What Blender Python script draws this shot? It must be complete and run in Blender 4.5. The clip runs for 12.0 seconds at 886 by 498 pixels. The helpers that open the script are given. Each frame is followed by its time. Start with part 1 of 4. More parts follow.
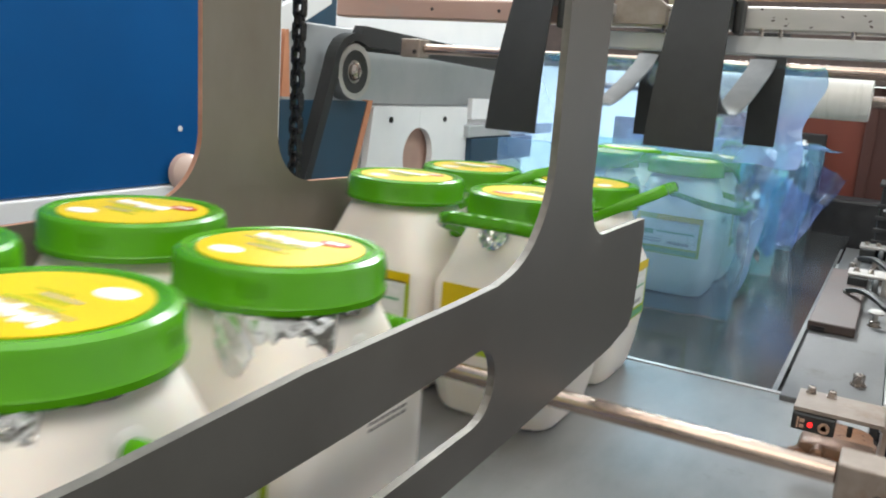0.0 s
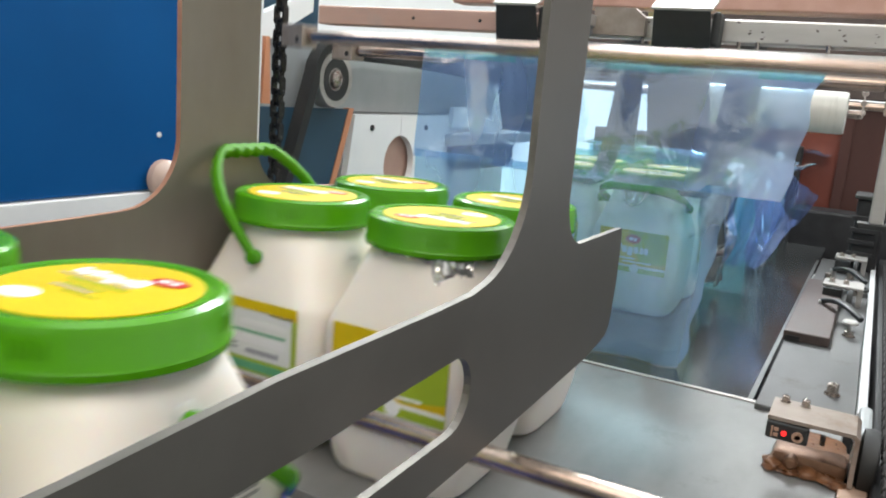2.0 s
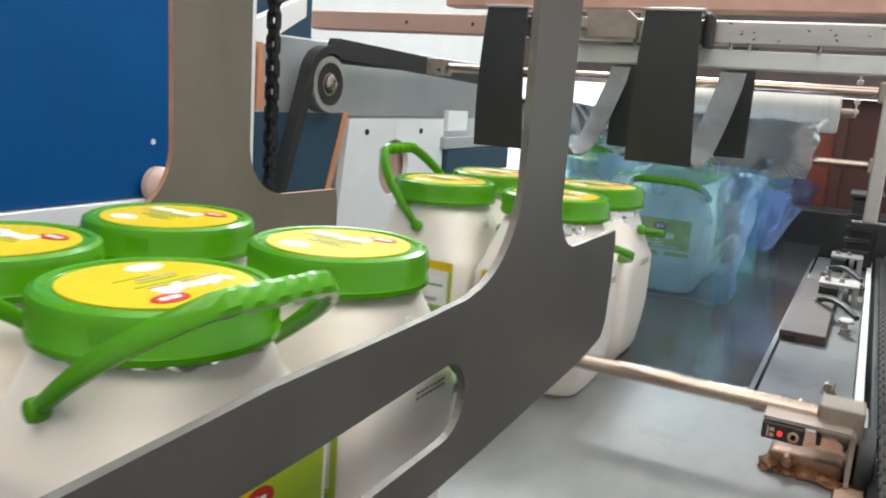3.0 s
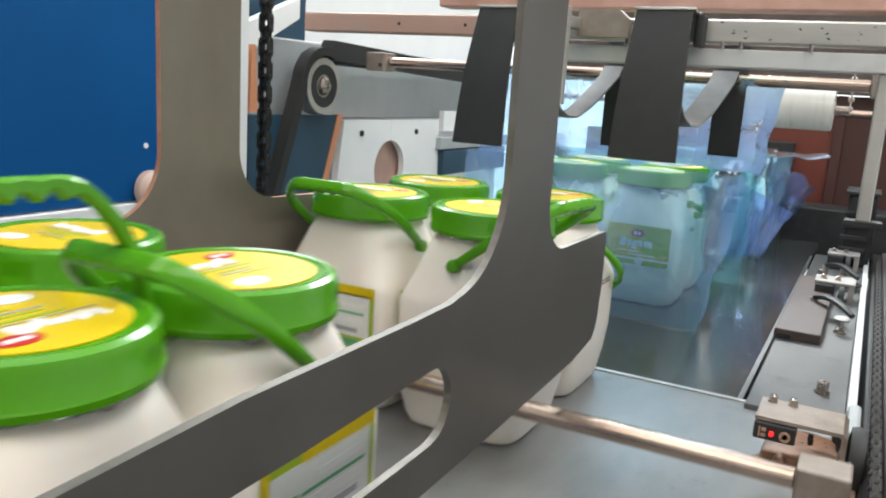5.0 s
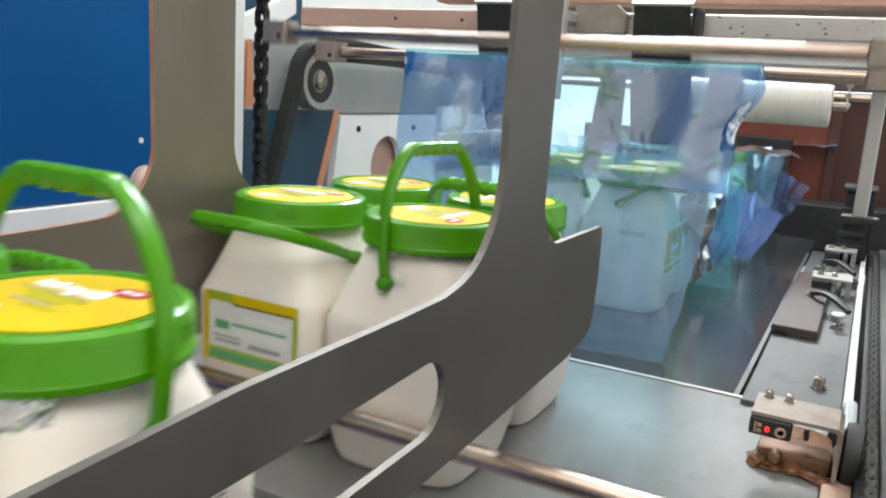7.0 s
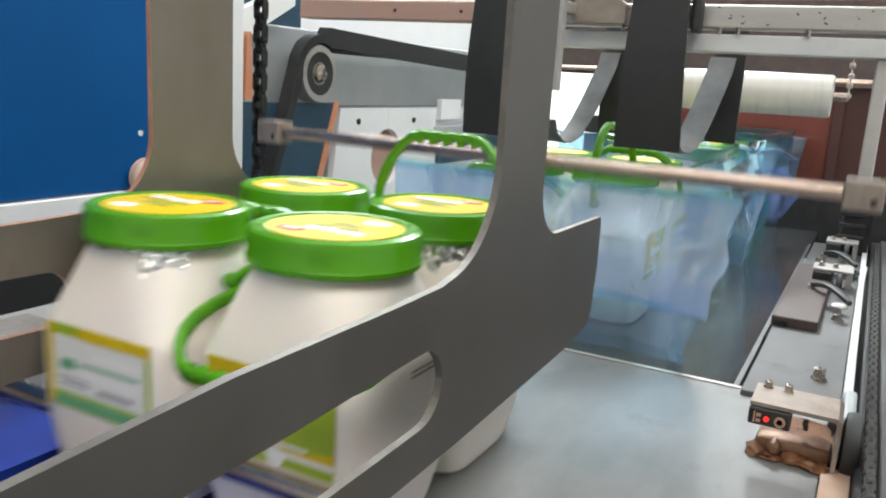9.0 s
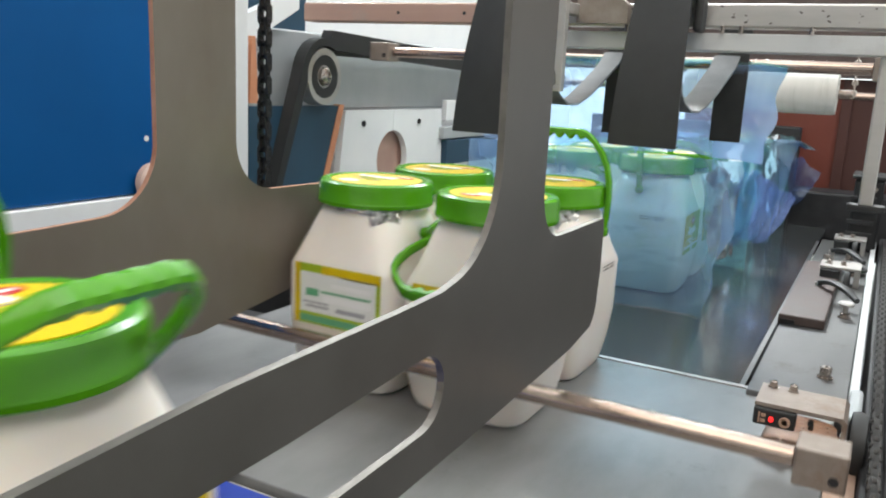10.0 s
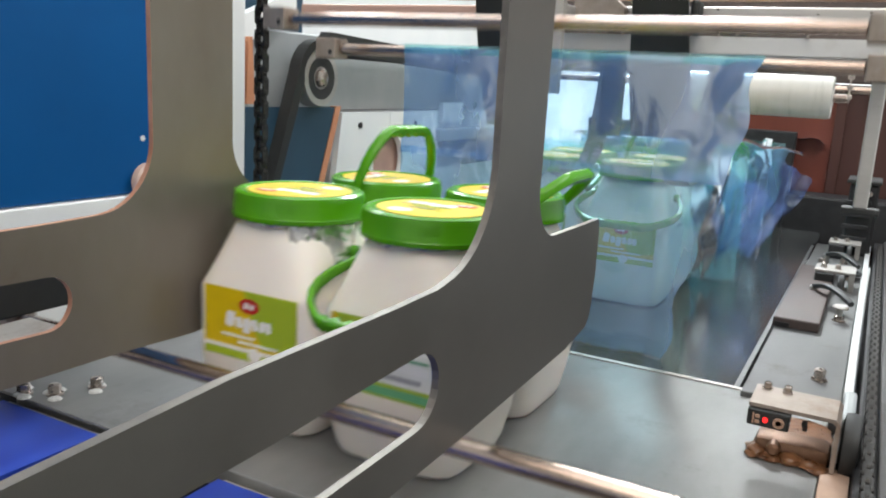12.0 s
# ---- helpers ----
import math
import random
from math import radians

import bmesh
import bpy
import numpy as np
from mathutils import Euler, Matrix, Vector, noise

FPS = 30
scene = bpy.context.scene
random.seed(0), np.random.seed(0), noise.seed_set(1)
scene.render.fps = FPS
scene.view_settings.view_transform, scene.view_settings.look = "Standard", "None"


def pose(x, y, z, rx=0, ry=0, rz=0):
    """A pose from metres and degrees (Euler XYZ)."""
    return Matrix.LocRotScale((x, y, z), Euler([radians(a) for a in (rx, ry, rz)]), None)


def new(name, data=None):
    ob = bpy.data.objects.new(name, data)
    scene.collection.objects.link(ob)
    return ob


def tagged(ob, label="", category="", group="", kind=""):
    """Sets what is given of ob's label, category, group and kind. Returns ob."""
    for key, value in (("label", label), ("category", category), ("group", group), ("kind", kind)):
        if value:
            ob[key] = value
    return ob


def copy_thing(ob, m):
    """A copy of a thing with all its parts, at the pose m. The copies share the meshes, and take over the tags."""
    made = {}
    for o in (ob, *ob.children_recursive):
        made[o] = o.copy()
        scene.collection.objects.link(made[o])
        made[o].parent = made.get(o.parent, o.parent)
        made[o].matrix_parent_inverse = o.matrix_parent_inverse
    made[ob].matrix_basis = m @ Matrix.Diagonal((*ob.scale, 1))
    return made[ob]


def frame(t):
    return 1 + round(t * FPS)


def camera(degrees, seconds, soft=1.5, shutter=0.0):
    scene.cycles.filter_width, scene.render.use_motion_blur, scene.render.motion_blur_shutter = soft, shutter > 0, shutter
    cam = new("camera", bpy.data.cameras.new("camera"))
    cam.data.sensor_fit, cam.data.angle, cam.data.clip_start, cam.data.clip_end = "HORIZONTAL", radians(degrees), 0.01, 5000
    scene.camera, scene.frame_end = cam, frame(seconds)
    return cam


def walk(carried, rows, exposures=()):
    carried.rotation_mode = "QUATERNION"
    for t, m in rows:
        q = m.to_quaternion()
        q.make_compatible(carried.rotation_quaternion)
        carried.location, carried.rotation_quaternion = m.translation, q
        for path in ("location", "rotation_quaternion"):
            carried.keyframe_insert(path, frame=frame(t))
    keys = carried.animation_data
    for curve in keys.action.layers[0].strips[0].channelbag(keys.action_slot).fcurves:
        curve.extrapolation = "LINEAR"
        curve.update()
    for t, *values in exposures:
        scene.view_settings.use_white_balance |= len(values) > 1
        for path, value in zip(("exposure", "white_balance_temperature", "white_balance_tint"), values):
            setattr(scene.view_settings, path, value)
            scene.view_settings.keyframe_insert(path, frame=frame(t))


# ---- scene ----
from mathutils.geometry import tessellate_polygon

U = 0.28  # plan unit in metres: the lens stands one unit above the deck; x across, y along the line, z up from the deck


def at(x, y, z, rx=0, ry=0, rz=0):
    return pose(x * U, y * U, z * U, rx, ry, rz)


# ---- camera ----
cam = camera(57.5, 12.0, soft=2.0, shutter=0.8)
CAM = [
    (0.0, -0.0799, -0.0353, 0.9920, 29.690, -12.022, -4.161),
    (0.5, -0.0758, -0.0300, 0.9959, 29.419, -11.981, -4.229),
    (1.0, -0.0719, -0.0332, 1.0006, 29.071, -11.876, -4.417),
    (1.5, -0.0721, -0.0266, 0.9937, 28.701, -11.570, -4.625),
    (2.0, -0.0698, -0.0349, 0.9938, 28.492, -11.347, -4.761),
    (2.5, -0.0648, -0.0275, 0.9971, 28.364, -11.329, -4.379),
    (3.0, -0.0602, -0.0303, 1.0011, 28.221, -11.175, -4.122),
    (5.0, -0.0343, -0.0130, 1.0127, 28.214, -11.243, -3.649),
    (5.5, -0.0389, -0.0162, 1.0082, 28.139, -11.237, -3.563),
    (6.0, -0.0380, -0.0253, 0.9982, 27.942, -11.335, -3.945),
    (6.5, -0.0380, -0.0094, 1.0003, 27.964, -11.416, -3.634),
    (7.0, -0.0307, -0.0030, 1.0056, 28.089, -11.450, -3.730),
    (9.0, -0.0206, 0.0025, 0.9968, 28.222, -11.874, -3.530),
    (9.5, -0.0215, -0.0029, 0.9991, 28.561, -12.023, -3.311),
    (10.0, -0.0041, 0.0043, 1.0113, 28.729, -11.980, -2.868),
    (10.5, -0.0032, -0.0019, 1.0063, 28.732, -12.035, -2.872),
    (11.0, 0.0006, -0.0082, 1.0129, 28.690, -11.863, -2.983),
    (11.5, -0.0022, 0.0022, 1.0069, 28.659, -11.882, -3.040),
    (12.0, 0.0000, 0.0000, 1.0000, 28.509, -11.677, -3.189),
]
walk(cam, [(t, at(x, y, z, 90 + p, r, w)) for t, x, y, z, w, p, r in CAM])

# ---- light ----
world = bpy.data.worlds.new("hall_air")
scene.world = world
world.use_nodes = True
world.node_tree.nodes["Background"].inputs[0].default_value = (0.9, 0.95, 1.0, 1)
world.node_tree.nodes["Background"].inputs[1].default_value = 0.25
scene.view_settings.exposure = -0.50


def lamp(name, x, y, z, sx, sy, watts, colour, rx=0, ry=0):
    d = bpy.data.lights.new(name, "AREA")
    d.shape, d.size, d.size_y, d.energy, d.color = "RECTANGLE", sx * U, sy * U, watts, colour
    ob = new(name, d)
    ob.matrix_world = at(x, y, z, rx, ry)
    return ob


COOL, WARM = (0.93, 0.98, 1.0), (1.0, 0.90, 0.80)
# Unseen overhead lights, set where panels, jars and back wall needed brightening.
for x, y, w, c in ((-2.2, 3.0, 20, COOL), (3.2, 3.5, 48, COOL), (3.0, -2.2, 42, WARM), (-1.2, -4.0, 34, WARM), (-5.0, 6.0, 36, COOL), (0.5, 7.5, 14, COOL), (-3.0, 13.0, 330, COOL), (-9.0, 9.0, 180, COOL)):
    lamp("hall_light", x, y, 7.7, 3.0, 7, w, c)


# ---- materials ----
def material(name):
    m = bpy.data.materials.new(name)
    m.use_nodes = True
    nt = m.node_tree
    return m, nt, nt.nodes["Principled BSDF"]


def node(nt, kind, **values):
    n = nt.nodes.new(kind)
    for k, v in values.items():
        n.inputs[k].default_value = v
    return n


def surface(name, c1, c2, rough=0.5, metal=0.0, scale=30.0, stretch=(1, 1, 1), bump=0.05, fine=400.0, rvar=0.12, stain_or_reflection=None, **extra):
    """Two-scale procedural surface: broad mottling between two colours, fine grain in gloss and relief."""
    m, nt, b = material(name)
    tc = nt.nodes.new("ShaderNodeTexCoord")
    mp = node(nt, "ShaderNodeMapping", Scale=stretch)
    nt.links.new(tc.outputs["Object"], mp.inputs[0])
    n1 = node(nt, "ShaderNodeTexNoise", Scale=scale, Detail=6.0, Roughness=0.6)
    n2 = node(nt, "ShaderNodeTexNoise", Scale=fine, Detail=3.0)
    nt.links.new(mp.outputs[0], n1.inputs["Vector"])
    nt.links.new(mp.outputs[0], n2.inputs["Vector"])
    ramp = nt.nodes.new("ShaderNodeValToRGB")
    ramp.color_ramp.elements[0].position, ramp.color_ramp.elements[1].position = 0.3, 0.7
    ramp.color_ramp.elements[0].color, ramp.color_ramp.elements[1].color = (*c1, 1), (*c2, 1)
    nt.links.new(n1.outputs[0], ramp.inputs[0])
    col = ramp.outputs[0]
    # Third-colour blotches: real stains, and painted reflections on far plate and belt.
    if stain_or_reflection:
        n3 = node(nt, "ShaderNodeTexNoise", Scale=scale * 0.35, Detail=8.0, Roughness=0.75)
        nt.links.new(tc.outputs["Object"], n3.inputs["Vector"])
        r3 = nt.nodes.new("ShaderNodeValToRGB")
        r3.color_ramp.elements[0].position, r3.color_ramp.elements[1].position = 0.56, 0.72
        nt.links.new(n3.outputs[0], r3.inputs[0])
        mx = nt.nodes.new("ShaderNodeMix")
        mx.data_type = "RGBA"
        nt.links.new(r3.outputs[0], mx.inputs[0])
        nt.links.new(col, mx.inputs[6])
        mx.inputs[7].default_value = (*stain_or_reflection, 1)
        col = mx.outputs[2]
    nt.links.new(col, b.inputs["Base Color"])
    rr = node(nt, "ShaderNodeMapRange", **{"To Min": max(0.02, rough - rvar), "To Max": min(1, rough + rvar)})
    nt.links.new(n1.outputs[0], rr.inputs[0])
    nt.links.new(rr.outputs[0], b.inputs["Roughness"])
    b.inputs["Metallic"].default_value = metal
    if bump:
        bp = node(nt, "ShaderNodeBump", Strength=bump, Distance=0.001)
        nt.links.new(n2.outputs[0], bp.inputs["Height"])
        nt.links.new(bp.outputs[0], b.inputs["Normal"])
    for k, v in extra.items():
        b.inputs[k.replace("_", " ")].default_value = v
    return m


def clear_film(name, tint, gloss, haze, scatter=(0.42, 0.58, 0.92), sheen=0.06):
    """Thin clear wrap: see-through with a tint, creased gloss and a little milky scatter."""
    m, nt, b = material(name)
    nt.nodes.remove(b)
    out = nt.nodes["Material Output"]
    tr = node(nt, "ShaderNodeBsdfTransparent", Color=(*tint, 1))
    gl = node(nt, "ShaderNodeBsdfGlossy", Color=(0.93, 0.97, 1, 1), Roughness=0.15)
    df = node(nt, "ShaderNodeBsdfTranslucent", Color=(*scatter, 1))
    dd = node(nt, "ShaderNodeBsdfDiffuse", Color=(*scatter, 1))
    tc = nt.nodes.new("ShaderNodeTexCoord")
    # wide folds and fine creases together in the relief
    n1 = node(nt, "ShaderNodeTexNoise", Scale=7.0, Detail=2.0, Distortion=1.2)
    n3 = node(nt, "ShaderNodeTexNoise", Scale=26.0, Detail=2.0, Distortion=2.0)
    mp = node(nt, "ShaderNodeMapping", Scale=(6.0, 6.0, 2.2))
    nt.links.new(tc.outputs["Object"], mp.inputs[0])
    nt.links.new(tc.outputs["Object"], n1.inputs["Vector"])
    nt.links.new(tc.outputs["Object"], n3.inputs["Vector"])
    b1 = node(nt, "ShaderNodeBump", Strength=0.4, Distance=0.03)
    nt.links.new(n1.outputs[0], b1.inputs["Height"])
    bp = node(nt, "ShaderNodeBump", Strength=0.22, Distance=0.005)
    nt.links.new(n3.outputs[0], bp.inputs["Height"])
    nt.links.new(b1.outputs[0], bp.inputs["Normal"])
    nt.links.new(bp.outputs[0], gl.inputs["Normal"])
    fr = node(nt, "ShaderNodeFresnel", IOR=1.5)
    nt.links.new(bp.outputs[0], fr.inputs["Normal"])
    fg = nt.nodes.new("ShaderNodeMath")
    fg.operation = "MULTIPLY_ADD"
    nt.links.new(fr.outputs[0], fg.inputs[0])
    fg.inputs[1].default_value, fg.inputs[2].default_value = gloss, sheen
    add = nt.nodes.new("ShaderNodeMixShader")
    add.inputs[0].default_value = 0.5
    nt.links.new(df.outputs[0], add.inputs[1])
    nt.links.new(dd.outputs[0], add.inputs[2])
    hz = nt.nodes.new("ShaderNodeMixShader")
    n2 = node(nt, "ShaderNodeTexNoise", Scale=1.0, Detail=3.0, Distortion=0.8)
    nt.links.new(mp.outputs[0], n2.inputs["Vector"])
    hr = node(nt, "ShaderNodeMapRange", **{"From Min": 0.38, "From Max": 0.72, "To Min": haze * 0.5, "To Max": min(0.85, haze * 2.2)})
    nt.links.new(n2.outputs[0], hr.inputs[0])
    nt.links.new(hr.outputs[0], hz.inputs[0])
    nt.links.new(tr.outputs[0], hz.inputs[1])
    nt.links.new(add.outputs[0], hz.inputs[2])
    mx = nt.nodes.new("ShaderNodeMixShader")
    nt.links.new(fg.outputs[0], mx.inputs[0])
    nt.links.new(hz.outputs[0], mx.inputs[1])
    nt.links.new(gl.outputs[0], mx.inputs[2])
    nt.links.new(mx.outputs[0], out.inputs[0])
    return m


def glow(name, colour, strength):
    m, nt, b = material(name)
    b.inputs["Base Color"].default_value = (*colour, 1)
    b.inputs["Emission Color"].default_value = (*colour, 1)
    b.inputs["Emission Strength"].default_value = strength
    return m


M_PLATE = surface("brushed_plate", (0.092, 0.086, 0.078), (0.122, 0.115, 0.105), 0.46, 0.5, 14, (1, 1, 1), 0.03, 900, 0.08)
# Brown here is light bounced off jars and floor, put into the steel colour.
M_FARPLATE = surface("plate_browned_by_bounce", (0.155, 0.13, 0.10), (0.20, 0.18, 0.15), 0.42, 0.35, 9, (1, 1, 0.6), 0.04, 700, 0.1, stain_or_reflection=(0.15, 0.105, 0.07))
# Orange stands in for a warm reflection on the cut steel edge.
M_EDGE2 = surface("edge_with_orange_reflection", (0.46, 0.22, 0.13), (0.60, 0.33, 0.22), 0.42, 0.4, 60)
M_EDGE = surface("cut_edge", (0.13, 0.12, 0.108), (0.20, 0.185, 0.165), 0.5, 0.6, 60, (1, 1, 1), 0.05, 900)
M_DECK = surface("stainless_deck", (0.185, 0.186, 0.186), (0.255, 0.256, 0.255), 0.48, 0.45, 24, (1, 0.4, 1), 0.03, 700, 0.1, stain_or_reflection=(0.15, 0.146, 0.142))
M_BED = surface("worn_bed_plate", (0.10, 0.101, 0.102), (0.15, 0.151, 0.151), 0.5, 0.5, 30, (1, 0.3, 1), 0.05, 600, 0.1, stain_or_reflection=(0.075, 0.062, 0.054))
# Pale blotches stand for scuffs and for light reflected off the glossy belt.
M_BELT = surface("grey_belt", (0.022, 0.024, 0.025), (0.055, 0.057, 0.057), 0.15, 0.0, 9, (1, 0.35, 1), 0.0, 500, 0.07, stain_or_reflection=(0.11, 0.11, 0.105))
M_BLUEBELT = surface("blue_belt", (0.008, 0.03, 0.27), (0.014, 0.05, 0.36), 0.45, 0.0, 30, (1, 1, 1), 0.08, 900)
M_BLUE = surface("blue_panel", (0.0, 0.072, 0.245), (0.001, 0.085, 0.28), 0.5, 0.0, 8, (1, 1, 1), 0.02, 600, Specular_IOR_Level=0.18)
M_PALE = surface("pale_profile", (0.56, 0.575, 0.58), (0.64, 0.65, 0.65), 0.4, 0.0, 12, (0.3, 1, 1), 0.03, 500, stain_or_reflection=(0.48, 0.47, 0.46))
M_BLUEDARK = surface("dark_blue_panel", (0.015, 0.05, 0.085), (0.02, 0.065, 0.11), 0.5, 0.0, 12, (1, 1, 1), 0.02, 600)
M_WHITE = surface("white_enamel", (0.84, 0.86, 0.87), (0.90, 0.91, 0.91), 0.4, 0.0, 12, (1, 1, 1), 0.02, 500)
M_GREY = surface("grey_enamel", (0.34, 0.37, 0.38), (0.42, 0.44, 0.45), 0.45, 0.0, 10, (1, 1, 1), 0.02, 500)
M_ALU = surface("aluminium", (0.40, 0.385, 0.365), (0.52, 0.50, 0.475), 0.42, 0.6, 26, (0.3, 1, 1), 0.05, 600, stain_or_reflection=(0.30, 0.26, 0.235))
M_SALMON = surface("salmon_tone", (0.46, 0.29, 0.235), (0.56, 0.37, 0.30), 0.5, 0.15, 18, (0.3, 1, 1), 0.04, 600, stain_or_reflection=(0.42, 0.34, 0.30))
M_BLOCK = surface("worn_steel_block", (0.25, 0.205, 0.175), (0.36, 0.31, 0.27), 0.45, 0.5, 50, (1, 1, 1), 0.08, 600, stain_or_reflection=(0.22, 0.14, 0.10))
# Warm tint in both rod steels stands in for copper reflections; brown blotches are tarnish.
M_CHROME = surface("polished_rod", (0.30, 0.255, 0.225), (0.46, 0.41, 0.37), 0.27, 0.9, 40, (1, 1, 1), 0.0, 800, 0.06)
M_ROD = surface("worn_rod_warm_reflection", (0.40, 0.30, 0.245), (0.52, 0.43, 0.375), 0.24, 1.0, 22, (0.5, 1, 1), 0.05, 700, 0.1, stain_or_reflection=(0.30, 0.16, 0.10))
M_BLACK = surface("black_rubber", (0.012, 0.013, 0.013), (0.022, 0.023, 0.023), 0.6, 0.0, 50, (1, 1, 1), 0.15, 900)
# Same black rubber, its base colour lightened for overhead light on the loop.
M_STRAP = surface("strap_lit_grey", (0.10, 0.105, 0.107), (0.15, 0.155, 0.157), 0.36, 0.0, 50, (1, 1, 1), 0.15, 900)
M_CHAIN = surface("oiled_chain", (0.012, 0.012, 0.012), (0.05, 0.048, 0.045), 0.4, 0.6, 120, (1, 1, 1), 0.1, 900)
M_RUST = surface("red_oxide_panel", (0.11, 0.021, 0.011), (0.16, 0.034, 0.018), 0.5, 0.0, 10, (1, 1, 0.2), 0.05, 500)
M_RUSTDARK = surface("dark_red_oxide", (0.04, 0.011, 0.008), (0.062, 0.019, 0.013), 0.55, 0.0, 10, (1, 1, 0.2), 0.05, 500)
M_BROWN = surface("brown_block", (0.05, 0.035, 0.031), (0.085, 0.06, 0.053), 0.55, 0.05, 40, (1, 1, 1), 0.06, 700)
M_COPPER = surface("greasy_brass", (0.16, 0.088, 0.052), (0.28, 0.155, 0.095), 0.42, 0.6, 60, (1, 1, 1), 0.15, 500, stain_or_reflection=(0.2, 0.1, 0.05))
M_PALEBRASS = surface("pale_print", (0.36, 0.22, 0.15), (0.48, 0.31, 0.22), 0.5, 0.0, 60)
M_GREASEBROWN = surface("brown_grease", (0.10, 0.042, 0.018), (0.24, 0.11, 0.05), 0.3, 0.0, 80, (1, 1, 1), 0.5, 200)
M_BEIGE = surface("beige_base", (0.40, 0.27, 0.20), (0.50, 0.35, 0.27), 0.5, 0.2, 40, (1, 1, 1), 0.05, 500)
M_ORANGE = surface("orange_edge", (0.6, 0.25, 0.13), (0.7, 0.32, 0.18), 0.5, 0.1, 40)
M_GREEN = surface("green_plastic", (0.058, 0.245, 0.003), (0.076, 0.29, 0.005), 0.24, 0.0, 20, (1, 1, 1), 0.02, 600, 0.05, Specular_IOR_Level=0.35)
M_YELLOW = surface("yellow_print", (0.60, 0.43, 0.004), (0.68, 0.50, 0.006), 0.35, 0.0, 25, (1, 1, 1), 0.0, 600, 0.05, Specular_IOR_Level=0.3)
M_LIME = surface("lime_print", (0.30, 0.42, 0.015), (0.36, 0.47, 0.02), 0.4, 0.0, 25, (1, 1, 1), 0.0, 600, 0.05)
M_LABEL = surface("white_label", (0.68, 0.70, 0.66), (0.74, 0.75, 0.72), 0.4, 0.0, 25, (1, 1, 1), 0.0, 600, 0.05)
M_PRINTRED = surface("red_print", (0.42, 0.015, 0.012), (0.48, 0.02, 0.015), 0.4, 0.0, 25, (1, 1, 1), 0.0)
M_PRINTWHITE = surface("white_print", (0.75, 0.75, 0.73), (0.8, 0.8, 0.78), 0.4, 0.0, 25, (1, 1, 1), 0.0)
M_PRINTGREY = surface("grey_print", (0.3, 0.3, 0.32), (0.36, 0.36, 0.38), 0.5, 0.0, 25, (1, 1, 1), 0.0)
M_STAMP = surface("faint_stamp", (0.20, 0.18, 0.165), (0.30, 0.28, 0.26), 0.6, 0.0, 200, (1, 1, 1), 0.0)
M_GREASE = surface("pale_grease", (0.5, 0.5, 0.48), (0.62, 0.62, 0.6), 0.35, 0.0, 120, (1, 1, 1), 0.5, 300)
M_TEAL = surface("green_print", (0.1, 0.34, 0.17), (0.13, 0.38, 0.2), 0.4, 0.0, 25, (1, 1, 1), 0.0)
M_HDPE = surface("milky_plastic", (0.77, 0.72, 0.66), (0.82, 0.77, 0.71), 0.36, 0.0, 16, (1, 1, 1), 0.03, 300, 0.06,
                 Subsurface_Weight=0.35, Subsurface_Radius=(0.02, 0.014, 0.009), Subsurface_Scale=0.5)
M_FOIL = surface("crumpled_foil", (0.80, 0.79, 0.78), (0.90, 0.89, 0.88), 0.2, 0.95, 70, (1, 1, 1), 0.6, 160)
M_ROLL = surface("film_reel", (0.62, 0.63, 0.58), (0.70, 0.70, 0.66), 0.3, 0.0, 12, (8, 1, 1), 0.02, 600)
M_WALL = surface("plaster_wall", (0.72, 0.73, 0.73), (0.79, 0.80, 0.79), 0.8, 0.0, 4, (1, 1, 1), 0.1, 200)
M_FLOOR = surface("concrete_floor", (0.22, 0.22, 0.21), (0.3, 0.3, 0.29), 0.6, 0.0, 5, (1, 1, 1), 0.1, 200)
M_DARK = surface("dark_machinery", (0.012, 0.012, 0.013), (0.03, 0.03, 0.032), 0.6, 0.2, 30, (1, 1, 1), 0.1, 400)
M_FILM = clear_film("clear_film", (0.47, 0.76, 0.88), 0.9, 0.21, (0.38, 0.58, 0.92), 0.07)
# Film copy with extra haze and sheen, standing in for backlight and highlights.
M_FLAP = clear_film("loose_film_backlit", (0.55, 0.78, 0.96), 1.6, 0.28, (0.40, 0.56, 0.94), 0.14)
M_WRAP = clear_film("film_layers", (0.44, 0.85, 0.84), 0.9, 0.16, (0.34, 0.66, 0.80))
M_FOLD = clear_film("gathered_film", (0.55, 0.68, 0.93), 1.2, 0.16, (0.24, 0.36, 0.80), 0.06)
M_LED = glow("red_led", (1.0, 0.02, 0.02), 2.2)


# ---- mesh helpers (plan units) ----
def part(name, bm, mat, parent=None, label="", smooth=False, tri=False):
    """Links a bmesh as one mesh object, under a thing or a part where one is given."""
    bmesh.ops.recalc_face_normals(bm, faces=bm.faces)
    bmesh.ops.scale(bm, vec=(U, U, U), verts=bm.verts)
    me = bpy.data.meshes.new(name)
    for f in bm.faces:
        f.smooth = smooth
    bm.to_mesh(me)
    bm.free()
    for m in (mat if isinstance(mat, (list, tuple)) else [mat]):
        me.materials.append(m)
    if smooth:
        me.set_sharp_from_angle(angle=radians(38))
    ob = new(name, me)
    ob.parent = parent
    if label:
        ob["label"] = label
    return ob


def thing(name, label, category, group="", kind=""):
    return tagged(new(name), label, category, group, kind)


